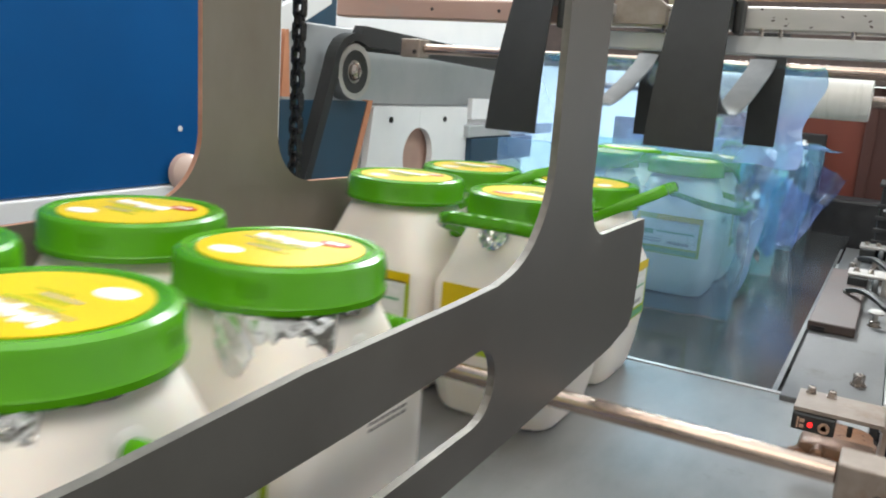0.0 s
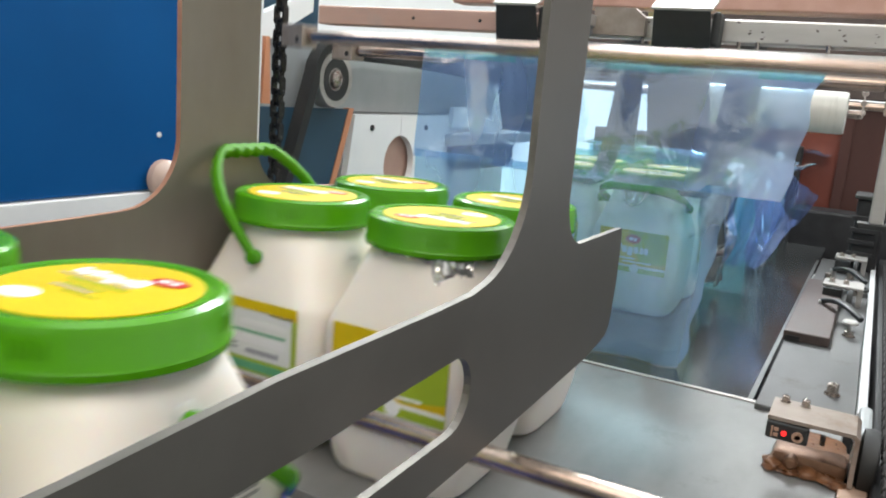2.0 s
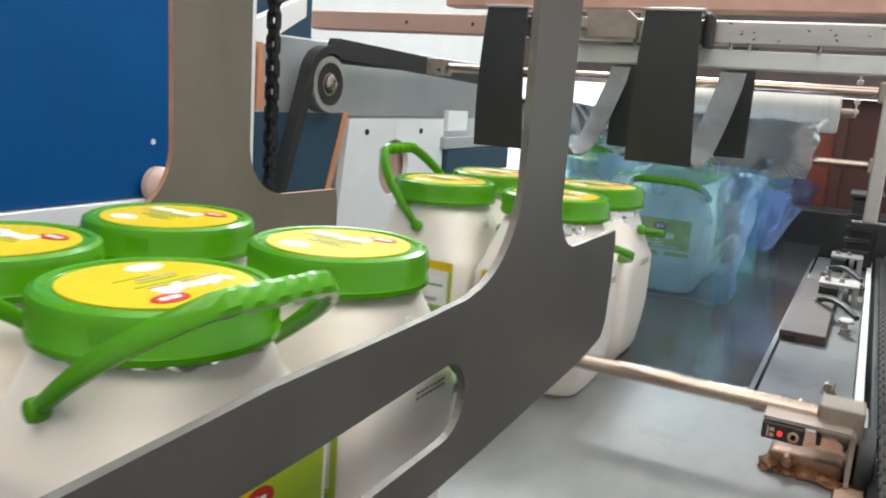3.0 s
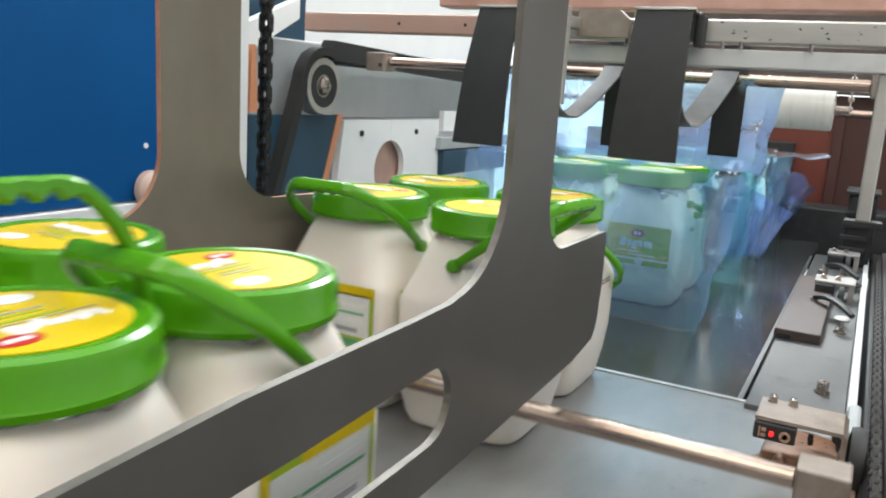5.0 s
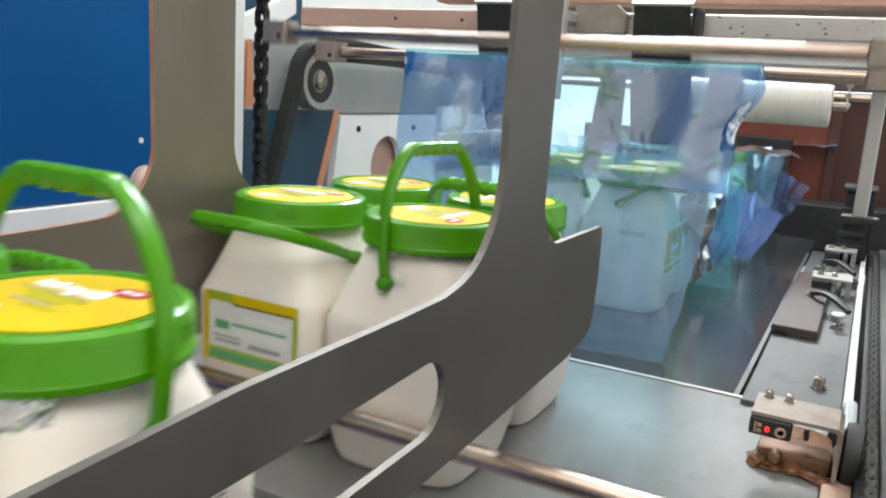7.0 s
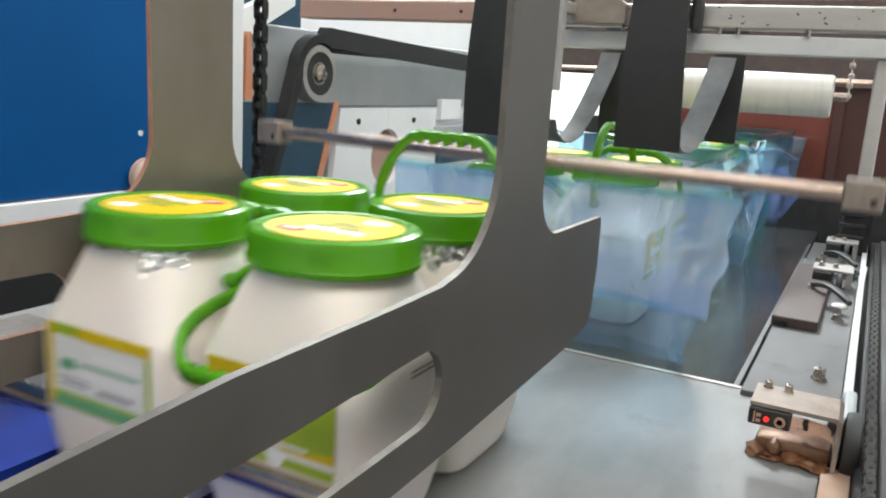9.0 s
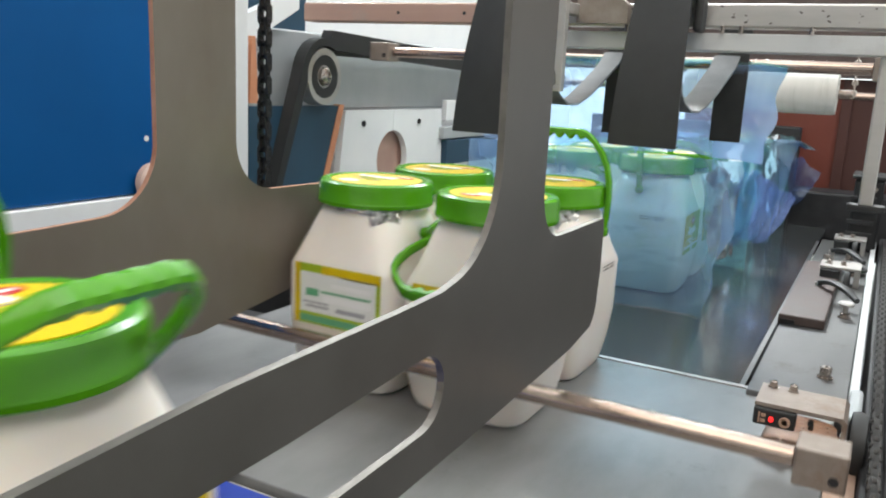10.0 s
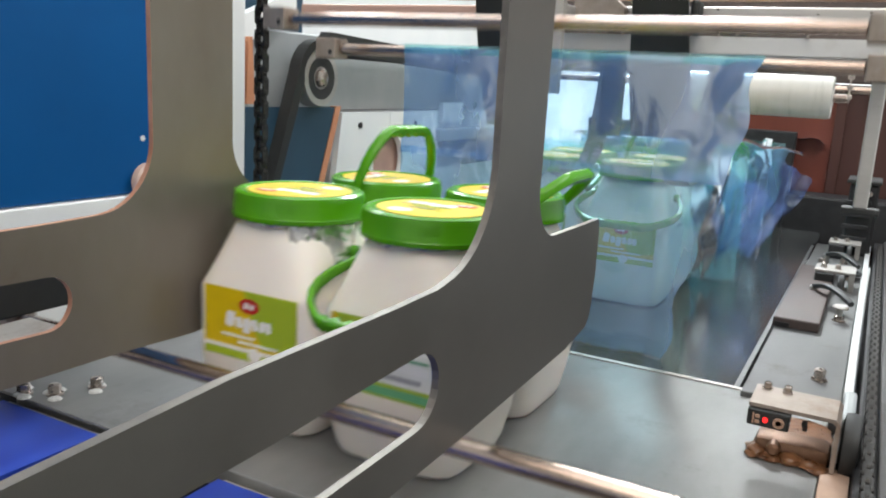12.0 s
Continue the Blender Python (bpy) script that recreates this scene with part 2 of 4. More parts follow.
def box(x0, x1, y0, y1, z0, z1, bev=0.0, bm=None):
    bm = bm or bmesh.new()
    vs = [bm.verts.new((x, y, z)) for x in (x0, x1) for y in (y0, y1) for z in (z0, z1)]
    fs = [bm.faces.new([vs[i] for i in q]) for q in ((0, 1, 3, 2), (4, 6, 7, 5), (0, 4, 5, 1), (2, 3, 7, 6), (0, 2, 6, 4), (1, 5, 7, 3))]
    if bev:
        es = list({e for f in fs for e in f.edges})
        bmesh.ops.bevel(bm, geom=es, offset=bev, segments=2, profile=0.5, affect="EDGES")
    return bm


def prism(pts, axis, a, b, bm=None):
    """A flat outline pulled through from a to b along x, y or z; pts are the other two coordinates in order."""
    bm = bm or bmesh.new()

    def v(p, d):
        return {"x": (d, p[0], p[1]), "y": (p[0], d, p[1]), "z": (p[0], p[1], d)}[axis]
    A = [bm.verts.new(v(p, a)) for p in pts]
    B = [bm.verts.new(v(p, b)) for p in pts]
    n = len(pts)
    for i, j, k in tessellate_polygon([[Vector((p[0], p[1], 0)) for p in pts]]):
        bm.faces.new((A[i], A[j], A[k]))
        bm.faces.new((B[k], B[j], B[i]))
    for i in range(n):
        bm.faces.new((A[i], B[i], B[(i + 1) % n], A[(i + 1) % n]))
    return bm


def arc(cx, cy, r, a0, a1, n=8):
    return [(cx + r * math.cos(radians(a0 + (a1 - a0) * i / n)), cy + r * math.sin(radians(a0 + (a1 - a0) * i / n))) for i in range(n + 1)]


def lathe(profile, axis="z", n=32, bm=None, centre=(0, 0, 0)):
    """Turned solid: profile of (radius, height)."""
    bm = bm or bmesh.new()
    rings = []
    for r, h in profile:
        ring = []
        for i in range(n):
            a = 2 * math.pi * i / n
            c, s = r * math.cos(a), r * math.sin(a)
            p = {"z": (c, s, h), "x": (h, c, s), "y": (c, h, s)}[axis]
            ring.append(bm.verts.new([p[k] + centre[k] for k in range(3)]))
        rings.append(ring)
    for a, b in zip(rings, rings[1:]):
        for i in range(n):
            bm.faces.new((a[i], a[(i + 1) % n], b[(i + 1) % n], b[i]))
    bm.faces.new(rings[0][::-1])
    bm.faces.new(rings[-1])
    return bm


def rod(axis, a, b, r, c, n=16, bm=None):
    """A round bar along an axis from a to b; c gives the other two coordinates."""
    k = min(r * 0.2, abs(b - a) * 0.2)
    centre = {"x": (0, c[0], c[1]), "y": (c[0], 0, c[1]), "z": (c[0], c[1], 0)}[axis]
    return lathe([(r - k, a), (r, a + k), (r, b - k), (r - k, b)], axis, n, bm, centre)


def sweep(path, half_w, half_t, bm=None, n=8, guide=None):
    """A rounded bar swept along a path in the y-z plane; half_w lies along x, half_t in the plane."""
    bm = bm or bmesh.new()
    rings = []
    for i, p in enumerate(path):
        g = guide or path
        q0, q1 = Vector(g[max(i - 1, 0)]), Vector(g[min(i + 1, len(g) - 1)])
        t = (q1 - q0).normalized()
        nrm = Vector((1, 0, 0)).cross(t)
        w = half_w[i] if isinstance(half_w, list) else half_w
        h = half_t[i] if isinstance(half_t, list) else half_t
        ring = []
        for j in range(n):
            a = 2 * math.pi * (j + 0.5) / n
            ca, sa = math.cos(a), math.sin(a)
            ring.append(bm.verts.new(Vector(p) + Vector((1, 0, 0)) * w * math.copysign(abs(ca) ** 0.6, ca) + nrm * h * math.copysign(abs(sa) ** 0.6, sa)))
        rings.append(ring)
    for a, b in zip(rings, rings[1:]):
        for j in range(n):
            bm.faces.new((a[j], a[(j + 1) % n], b[(j + 1) % n], b[j]))
    bm.faces.new(rings[0][::-1])
    bm.faces.new(rings[-1])
    return bm


def hexbolt(x, y, z, r, h, bm=None):
    bm = lathe([(r * 1.25, z), (r * 1.25, z + h * 0.15)], "z", 16, bm, (x, y, 0))
    return lathe([(r * 0.9, z + h * 0.15), (r * 0.9, z + h * 1.15), (r * 0.7, z + h * 1.25)], "z", 6, bm, (x, y, 0))


def structure(name, bm, mat, label, category, smooth=False):
    return tagged(part(name, bm, mat, smooth=smooth), label, category, kind="structure")


# ---- hall ----
structure("floor", box(-16, 10, -10, 20, -3.4, -3.2), M_FLOOR, "grey concrete factory floor under the machine", "floor")
structure("wall_north", box(-16, 10, 20, 20.3, -3.2, 8), M_WALL, "pale plaster end wall of the hall", "wall")
structure("wall_south", box(-16, 10, -10.3, -10, -3.2, 8), M_WALL, "pale plaster wall of the hall", "wall")
structure("wall_east", box(10, 10.3, -10, 20, -3.2, 8), M_WALL, "pale plaster side wall of the hall", "wall")
structure("wall_west", box(-16.3, -16, -10, 20, -3.2, 8), M_WALL, "pale plaster side wall of the hall", "wall")
structure("ceiling", box(-16.3, 10.3, -10.3, 20.3, 8, 8.2), M_WALL, "pale ceiling of the factory hall", "ceiling")

# ---- deck and belts ----
deck = thing("infeed_deck", "brushed stainless steel slide plate in front of the wrapping belt", "machine deck", kind="structure")
part("slide_plate", box(-2.2, -0.02, 1.44, 2.875, -0.06, 0, 0.004), M_DECK, deck)
part("edge_strip", box(-2.2, -0.3, 2.877, 2.90, -0.06, 0.004), M_ALU, deck, "worn pale lip of the steel plate")
# Dark sheet added below so the shaded gaps between belts stay dark.
part("pan", box(-2.75, 0.4, -6.5, 8.6, -1.1, -1.0), M_DARK, deck)
part("skirt", box(-2.69, -2.6, -6.5, 8.6, -1.0, -0.07), M_DARK, deck)
part("skirt", box(0.2, 0.29, -6.5, 8.6, -1.0, -0.07), M_DARK, deck)
for y in (-6.0, -2.0, 2.0, 8.0):
    for x in (-2.7, 0.2):
        part("leg", box(x, x + 0.14, y, y + 0.14, -3.2, -1.1, 0.01), M_DARK, deck)
for y in (1.46, 2.6):
    part("cross_member", box(-2.6, 0.2, y, y + 0.1, -0.16, -0.062), M_DARK, deck)
belt = thing("outfeed_belt", "smooth dark grey conveyor belt carrying the wrapped packs", "conveyor belt", kind="structure")
part("belt_top", box(-2.15, -0.318, 2.91, 9, -0.06, -0.003), M_BELT, belt)
for a, b in ((-2.2, -1.78), (-1.34, -1.06), (-0.98, -0.72)):
    st = thing("infeed_belt", "bright blue flat conveyor belt of the infeed", "conveyor belt", "blue infeed belts")
    part("belt_top", box(a, b, -6.4, 1.40, -0.05, -0.006), M_BLUEBELT, st)
    part("end_roller", rod("x", a, b, 0.04, (1.40, -0.05)), M_ALU, st)
bolts = thing("bolt_plate", "grey steel plate with greasy bolts beside the blue belt", "plate")
part("plate", box(-2.5, -1.62, 1.42, 2.4, 0.001, 0.012, 0.003), M_DECK, bolts)
for x, y in ((-2.085, 1.49), (-2.035, 1.60), (-2.16, 1.44)):
    part("bolt", hexbolt(x, y, 0.012, 0.021, 0.026), M_CHROME, bolts, smooth=True)
    for n in range(3):
        dx, dy = 0.035 * math.cos(2.1 * n + x * 9), 0.03 * math.sin(2.1 * n + y * 7)
        part("grease", lathe([(0.022, 0.0125), (0.017, 0.017), (0.006, 0.02)], "z", 7, None, (x + dx, y + dy, 0)), M_GREASE, bolts, "smear of pale grease")

# ---- guide plates ----
def guide_plate(x, outline, label, face, edge):
    g = thing("guide_plate", label, "guide plate", "side guides of the infeed")
    bm = prism(outline, "x", x - 0.008, x + 0.008)
    for f in bm.faces:
        f.material_index = 0 if abs(f.calc_center_median().x - x) > 0.0078 else 1
    part("plate", bm, [face, edge], g)
    part("hanger", box(x - 0.02, x + 0.02, 1.56, 1.78, 1.9, 2.3, 0.004), M_ALU, g)
    return g


TAIL = [(2.275, 0.634), (2.285, 0.60), (2.288, 0.47)] + arc(2.17, 0.40, 0.108, 5, -52, 6) + [(2.07, 0.290)]
near = [(-0.6, 0.575), (0.43, 0.594), (0.74, 0.610), (1.15, 0.613), (1.30, 0.617)] + arc(1.315, 0.845, 0.222, -78, -4, 10)
near += [(1.536, 0.95), (1.528, 1.9), (1.79, 1.9), (1.786, 0.82)] + arc(1.915, 0.766, 0.13, 180, 262, 8) + [(1.92, 0.636)] + TAIL
near += [(1.70, 0.274), (1.42, 0.262), (-0.6, 0.215), (-0.6, 0.325), (0.96, 0.344), (1.24, 0.350)] + arc(1.248, 0.427, 0.076, -86, 90, 12) + [(0.99, 0.493), (0.85, 0.487), (-0.6, 0.46)]
guide_plate(-0.70, near, "grey cut steel guide plate with bright edge and long slot", M_PLATE, M_EDGE)
far = [(-0.6, 0.60), (0.9, 0.616), (1.20, 0.621), (1.33, 0.625)] + arc(1.345, 0.81, 0.184, -85, -4, 10)
far += [(1.528, 0.88), (1.518, 1.9), (1.822, 1.9), (1.828, 0.82)] + arc(1.985, 0.80, 0.157, 182, 262, 8) + [(1.99, 0.640)] + TAIL
far += [(1.67, 0.240), (1.38, 0.250), (-0.6, 0.25), (-0.6, 0.35), (1.08, 0.360), (1.20, 0.358)] + arc(1.20, 0.426, 0.068, -88, 88, 12) + [(1.08, 0.496), (-0.6, 0.49)]
guide_plate(-1.70, far, "cut steel guide plate with upright and slot behind the jars, browned for reflected light", M_FARPLATE, M_EDGE2)
top = thing("guide_carrier", "aluminium cross beam that carries the guide plates", "beam")
part("beam", box(-3, 0.6, 1.58, 1.78, 2.3, 2.5, 0.01), M_ALU, top)
for x in (-3.1, 0.5):
    part("column", box(x, x + 0.1, 1.6, 1.76, -3.2, 2.5, 0.01), M_ALU, top)

# ---- left side of the machine ----
panel = thing("blue_cabinet", "large deep blue painted machine cover with white lower edge", "machine cover")
part("front_panel", box(-2.78, -2.72, -1.2, 2.62, 0.47, 3.2, 0.01), M_BLUE, panel)
part("paint_chip", lathe([(0.012, -2.721), (0.012, -2.716)], "x", 9, None, (0, 2.40, 0.70)), M_PRINTWHITE, panel, "small white paint chip")
part("lower_panel", box(-2.79, -2.70, -1.2, 2.62, -3.2, 0.465, 0.005), M_WHITE, panel, "white painted lower cover")

rail = thing("side_rail", "black steel side rail behind the far guide plate", "rail")
part("bar", box(-2.32, -2.24, -1.2, 2.05, 0.385, 0.46, 0.01), M_BLACK, rail)
part("lower_bar", box(-2.30, -2.25, -1.2, 2.05, 0.22, 0.38, 0.01), M_BLACK, rail)
for y in (0.9, 1.42, 1.95):
    part("screw", lathe([(0.012, -2.25), (0.012, -2.242), (0.006, -2.238)], "x", 10, None, (0, y, 0.30)), M_CHROME, rail)
part("ledge", box(-2.2, -2.02, -1.2, 1.5, 0.20, 0.23, 0.004), M_ALU, rail, "grey aluminium ledge")
knob = thing("beige_knob", "beige plastic cap at the foot of the blue cover", "cap")
part("cap", lathe([(0.06, -2.72), (0.08, -2.70), (0.08, -2.67), (0.06, -2.645), (0.03, -2.635)], "x", 24, None, (0, 2.40, 0.52)), surface("beige_plastic", (0.55, 0.4, 0.33), (0.62, 0.47, 0.4), 0.4), knob, smooth=True)
side = thing("machine_stand", "white painted machine side frame with grey panel and round hole", "machine frame")
part("back_sheet", box(-3.05, -3.0, 2.95, 6.6, -3.2, 1.75, 0.005), M_WHITE, side)
part("grey_panel", box(-2.92, -2.86, 3.2, 6.0, 0.80, 1.22, 0.01), M_GREY, side, "grey painted cover panel")
part("stile", prism([(2.9, 0.2), (3.02, 0.2), (3.02, 1.1), (3.45, 1.32), (3.45, 1.42), (2.95, 1.22), (2.9, 1.2)], "x", -2.82, -2.76), M_WHITE, side)
hole = [(3.79, -0.6), (4.95, -0.6), (4.90, 0.775), (3.82, 0.775)]
plate_pts = [(3.66, -0.2), (4.31, -0.2), (4.31, 0.325)] + arc(4.31, 0.50, 0.175, -90, -270, 16) + [(4.31, 0.80), (3.80, 0.80)]
part("hole_plate", prism(plate_pts, "x", -2.74, -2.70), M_WHITE, side, "white plate with a round hole")
plate_pts = [(4.312, -0.2), (4.98, -0.2), (4.93, 0.80), (4.312, 0.80)] + arc(4.31, 0.50, 0.175, 89, -89, 16)
part("hole_plate", prism(plate_pts, "x", -2.74, -2.70), M_WHITE, side, "white plate with a round hole")
part("hole_tube", box(-2.80, -2.76, 4.05, 4.6, 0.25, 0.76), M_SALMON, side, "brown part behind the hole")
for y in (3.98, 4.62):
    part("screw", lathe([(0.018, -2.70), (0.018, -2.692), (0.008, -2.688)], "x", 10, None, (0, y, 0.725)), M_DARK, side)
part("blue_cover", prism([(3.004, 0.30), (3.55, 0.30), (3.73, 0.83), (3.004, 0.83)], "x", -2.74, -2.70), M_BLUEDARK, side, "dark blue cover")
part("orange_edge", prism([(3.552, 0.30), (3.60, 0.30), (3.78, 0.835), (3.732, 0.835)], "x", -2.735, -2.695), M_ORANGE, side, "bare orange edge")
part("orange_edge", prism([(3.005, 0.845), (3.065, 0.845), (3.045, 1.16), (3.02, 1.16)], "x", -2.735, -2.695), M_ORANGE, side, "bare orange edge")
part("edge_sheet", box(-2.74, -2.70, 2.84, 3.0, -0.2, 1.9, 0.004), M_WHITE, side, "white painted edge sheet")
part("upper_cover", box(-2.98, -2.93, 2.9, 3.72, 1.12, 2.1, 0.005), M_BLUEDARK, side, "dark navy upper cover")
part("light_block", box(-2.74, -2.70, 5.0, 5.3, 0.72, 0.86, 0.004), M_WHITE, side)
part("low_rail", box(-2.74, -2.66, 4.9, 6.4, 0.60, 0.68, 0.006), M_GREY, side)
part("low_box", box(-2.74, -2.66, 4.95, 6.0, 0.42, 0.59, 0.006), M_BLUEDARK, side)

drive = thing("belt_drive", "black rubber drive belt round a steel pulley on the side frame", "belt drive")
part("pulley", lathe([(0.03, -2.69), (0.05, -2.66), (0.05, -2.645), (0.08, -2.645), (0.085, -2.66), (0.105, -2.66), (0.11, -2.64), (0.145, -2.64), (0.152, -2.66), (0.152, -2.72)], "x", 32, None, (0, 3.52, 0.985)), M_ALU, drive, smooth=True)
part("inner_ring", lathe([(0.06, -2.66), (0.06, -2.643), (0.112, -2.638), (0.112, -2.66)], "x", 28, None, (0, 3.52, 0.985)), M_BLACK, drive, "black rubber ring", smooth=True)
part("hub", lathe([(0.045, -2.66), (0.045, -2.63), (0.03, -2.62)], "x", 20, None, (0, 3.52, 0.985)), M_CHROME, drive, smooth=True)
band = [(5.9, 1.15), (3.58, 1.225)] + arc(3.52, 0.985, 0.200, 80, 170, 10) + [(3.10, 0.38), (3.145, 0.37)]
band += [(3.365, 0.96)] + arc(3.52, 0.985, 0.158, 170, 60, 10) + [(3.72, 1.12), (5.9, 1.04)]
part("belt", prism(band, "x", -2.70, -2.63), M_BLACK, drive, smooth=False)
part("arm", box(-2.79, -2.71, 3.5, 5.9, 1.10, 1.155, 0.01), M_DARK, drive)

# ---- cross beams, straps, reel ----
beam = thing("cross_beam", "scuffed aluminium cross beam over the belt", "beam")
part("upper_profile", box(-1.30, 0.9, 3.36, 3.46, 1.255, 1.345, 0.008), M_ALU, beam)
part("left_profile", box(-2.66, -1.301, 3.36, 3.46, 1.255, 1.345, 0.008), M_SALMON, beam, "salmon coloured length of the beam")
part("lower_profile", box(-1.34, 0.9, 3.37, 3.47, 1.165, 1.235, 0.006), M_PALE, beam, "white painted profile")
for x in (-1.0, -0.93, -0.62, -0.55, -0.3, 0.1):
    part("screw", rod("z", 1.232, 1.262, 0.008, (x, 3.36), 8), M_CHROME, beam)
rng = random.Random(21)
for n in range(26):
    x, z, a = rng.uniform(-1.05, -0.02), rng.uniform(1.268, 1.335), rng.uniform(0.003, 0.008)
    bm = lathe([(1, 3.3585), (1, 3.362)], "y", 7, None, (0, 0, 0))
    bmesh.ops.scale(bm, vec=(a, 1, a * 0.45), verts=bm.verts)
    bmesh.ops.rotate(bm, cent=(0, 0, 0), matrix=Matrix.Rotation(rng.uniform(-0.6, 0.6), 3, "Y"), verts=bm.verts)
    bmesh.ops.translate(bm, vec=(x, 0, z), verts=bm.verts)
    part("pit", bm, M_BROWN, beam, "small dark pit")
for x in (-1.75, -2.1):
    part("bore", lathe([(0.008, 3.357), (0.008, 3.362)], "y", 8, None, (x, 0, 1.3)), M_DARK, beam, "small dark bore")
part("clip", prism([(-1.20, 1.262), (-0.985, 1.262), (-0.985, 1.335), (-1.03, 1.372), (-1.20, 1.372)], "y", 3.31, 3.358), M_BLOCK, beam, "bent steel clip")
back_beam = thing("rear_beam", "pinkish primer painted beam behind the straps", "beam")
part("profile", box(-2.3, 1.4, 4.1, 4.25, 1.46, 1.75, 0.01), surface("pink_primer", (0.45, 0.26, 0.2), (0.55, 0.34, 0.28), 0.5, 0.2, 20), back_beam)
bracket = thing("drop_bracket", "beige steel bracket hanging beside the strap", "bracket")
part("plate", box(-1.235, -1.19, 3.16, 3.20, 0.98, 1.37, 0.004), M_ALU, bracket)
part("arm", box(-1.235, -1.19, 3.2, 3.36, 1.29, 1.335, 0.004), M_ALU, bracket)


LOOPS = []


def strap(x0, x1, shift):
    s = thing("hanging_strap", "wide black rubber strap hanging from the cross beam", "strap", "straps over the belt")
    s.matrix_world = at(0, 3.22, 1.36)
    bm = bmesh.new()
    # a ribbon with a slight curl along its length
    n = 14
    prev = None
    for i in range(n + 1):
        u = i / n
        y, z = -0.025 * math.sin(u * 3.0), -0.585 * u
        k = 0.012 * math.sin(u * 2.2) + 0.02 * u * u
        row = [bm.verts.new((x0 - k * 0.6, y + 0.006 * d, z)) for d in (-1, 1)] + [bm.verts.new((x1 + k, y + 0.006 * d, z)) for d in (1, -1)]
        if prev:
            for a in range(4):
                bm.faces.new((prev[a], prev[(a + 1) % 4], row[(a + 1) % 4], row[a]))
        else:
            bm.faces.new(row)
        prev = row
    bm.faces.new(prev[::-1])
    part("front_flap", bm, M_BLACK, s, smooth=True)
    part("clamp", box(x0 - 0.01, x1 + 0.01, -0.012, 0.14, 0.0, 0.012, 0.003), M_ALU, s)
    r = thing("strap_loop", "black rubber strap looping back behind the hanging strap, its loop greyed for overhead light", "strap", "straps over the belt")
    r.matrix_world = at(0, 3.22, 1.36)
    w = (x1 - x0) * 0.52
    m = x1 + shift
    path = [(0.03, -0.50), (0.05, -0.555), (0.10, -0.59), (0.16, -0.595), (0.22, -0.57), (0.28, -0.51), (0.34, -0.43), (0.40, -0.34), (0.45, -0.26), (0.47, -0.20)]
    bm = sweep([(0, y, z) for y, z in path], w / 2, 0.006)
    for v in bm.verts:
        v.co.x -= 0.12 * max(0.0, (0.47 - v.co.y) / 0.44)
    bmesh.ops.translate(bm, vec=(m - w * 0.55, -0.47, 0.20), verts=bm.verts)
    loop = part("loop", bm, M_STRAP, r, "strap loop greyed for overhead light on the black rubber", smooth=True)
    loop.matrix_local = at(0, 0.47, -0.20)
    LOOPS.append(loop)
    part("rear_flap", box(m - w * 0.9, m + w * 0.25, 0.478, 0.490, -0.56, -0.06, 0.003), M_BLACK, r)
    part("fold", box(x1 + 0.002, x1 + 0.034, 0.03, 0.13, -0.13, 0.0, 0.012), M_BLACK, r, "black strap folded over the beam")
    return s


STRAPS = [strap(-1.61, -1.43, 0.34), strap(-0.93, -0.715, 0.13)]

reel = thing("film_reel", "white reel of wrapping film on a steel shaft", "film reel")
part("film_roll", lathe([(0.06, -0.98), (0.10, -0.975), (0.105, -0.96), (0.105, -0.26), (0.10, -0.245), (0.05, -0.242)], "x", 40, None, (0, 4.5, 1.03)), M_ROLL, reel, smooth=True)
part("shaft", rod("x", -1.2, -0.17, 0.022, (4.5, 1.03)), M_CHROME, reel)
part("arm", prism([(4.47, 1.0), (4.53, 1.0), (4.53, 1.2), (4.24, 1.6), (4.17, 1.6), (4.47, 1.2)], "x", -1.24, -1.19), M_ALU, reel)
hang = thing("hanging_chain", "short bright link chain hanging beside the film reel", "chain")
for i in range(9):
    a = i % 2
    bm = lathe([(0.012, -0.004), (0.016, 0), (0.012, 0.004), (0.008, 0)], "x" if a else "y", 10)
    bmesh.ops.translate(bm, vec=(-0.175, 4.5, 1.23 - i * 0.024), verts=bm.verts)
    part("link", bm, M_CHROME, hang)
rust = thing("red_door", "red oxide painted steel door of the shrink tunnel", "tunnel door")
part("sheet", box(-1.6, -0.33, 7.4, 7.46, -0.3, 1.16, 0.01), M_RUST, rust)
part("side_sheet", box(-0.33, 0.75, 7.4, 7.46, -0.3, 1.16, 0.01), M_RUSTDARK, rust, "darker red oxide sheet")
part("stile", box(-0.36, -0.28, 7.36, 7.40, -0.3, 1.16, 0.005), M_RUSTDARK, rust)
part("lintel", box(-3.2, 1.5, 7.3, 7.5, 1.17, 2.2, 0.01), M_BROWN, rust)
curtain = thing("tunnel_mouth", "dark tunnel mouth where the wrapped packs leave", "tunnel")
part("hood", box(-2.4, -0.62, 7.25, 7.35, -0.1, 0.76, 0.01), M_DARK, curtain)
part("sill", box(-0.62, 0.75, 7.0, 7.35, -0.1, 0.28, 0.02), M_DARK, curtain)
motor = thing("gear_motor", "dark cast gear motor at the end of the bed", "motor")
part("housing", box(-0.14, 0.035, 5.95, 6.29, 0.02, 0.50, 0.02), M_DARK, motor)
part("lid", box(-0.16, 0.045, 5.93, 6.30, 0.50, 0.525, 0.006), M_BLACK, motor)
for z in (0.12, 0.2, 0.28, 0.36):
    part("fin", box(-0.155, 0.0, 5.93, 5.955, z, z + 0.03, 0.004), M_DARK, motor)
part("bolt", lathe([(0.02, 5.93), (0.02, 5.945)], "y", 12, None, (-0.02, 0, 0.44)), M_CHROME, motor)
post = thing("frame_post", "grey aluminium upright of the machine frame", "post")
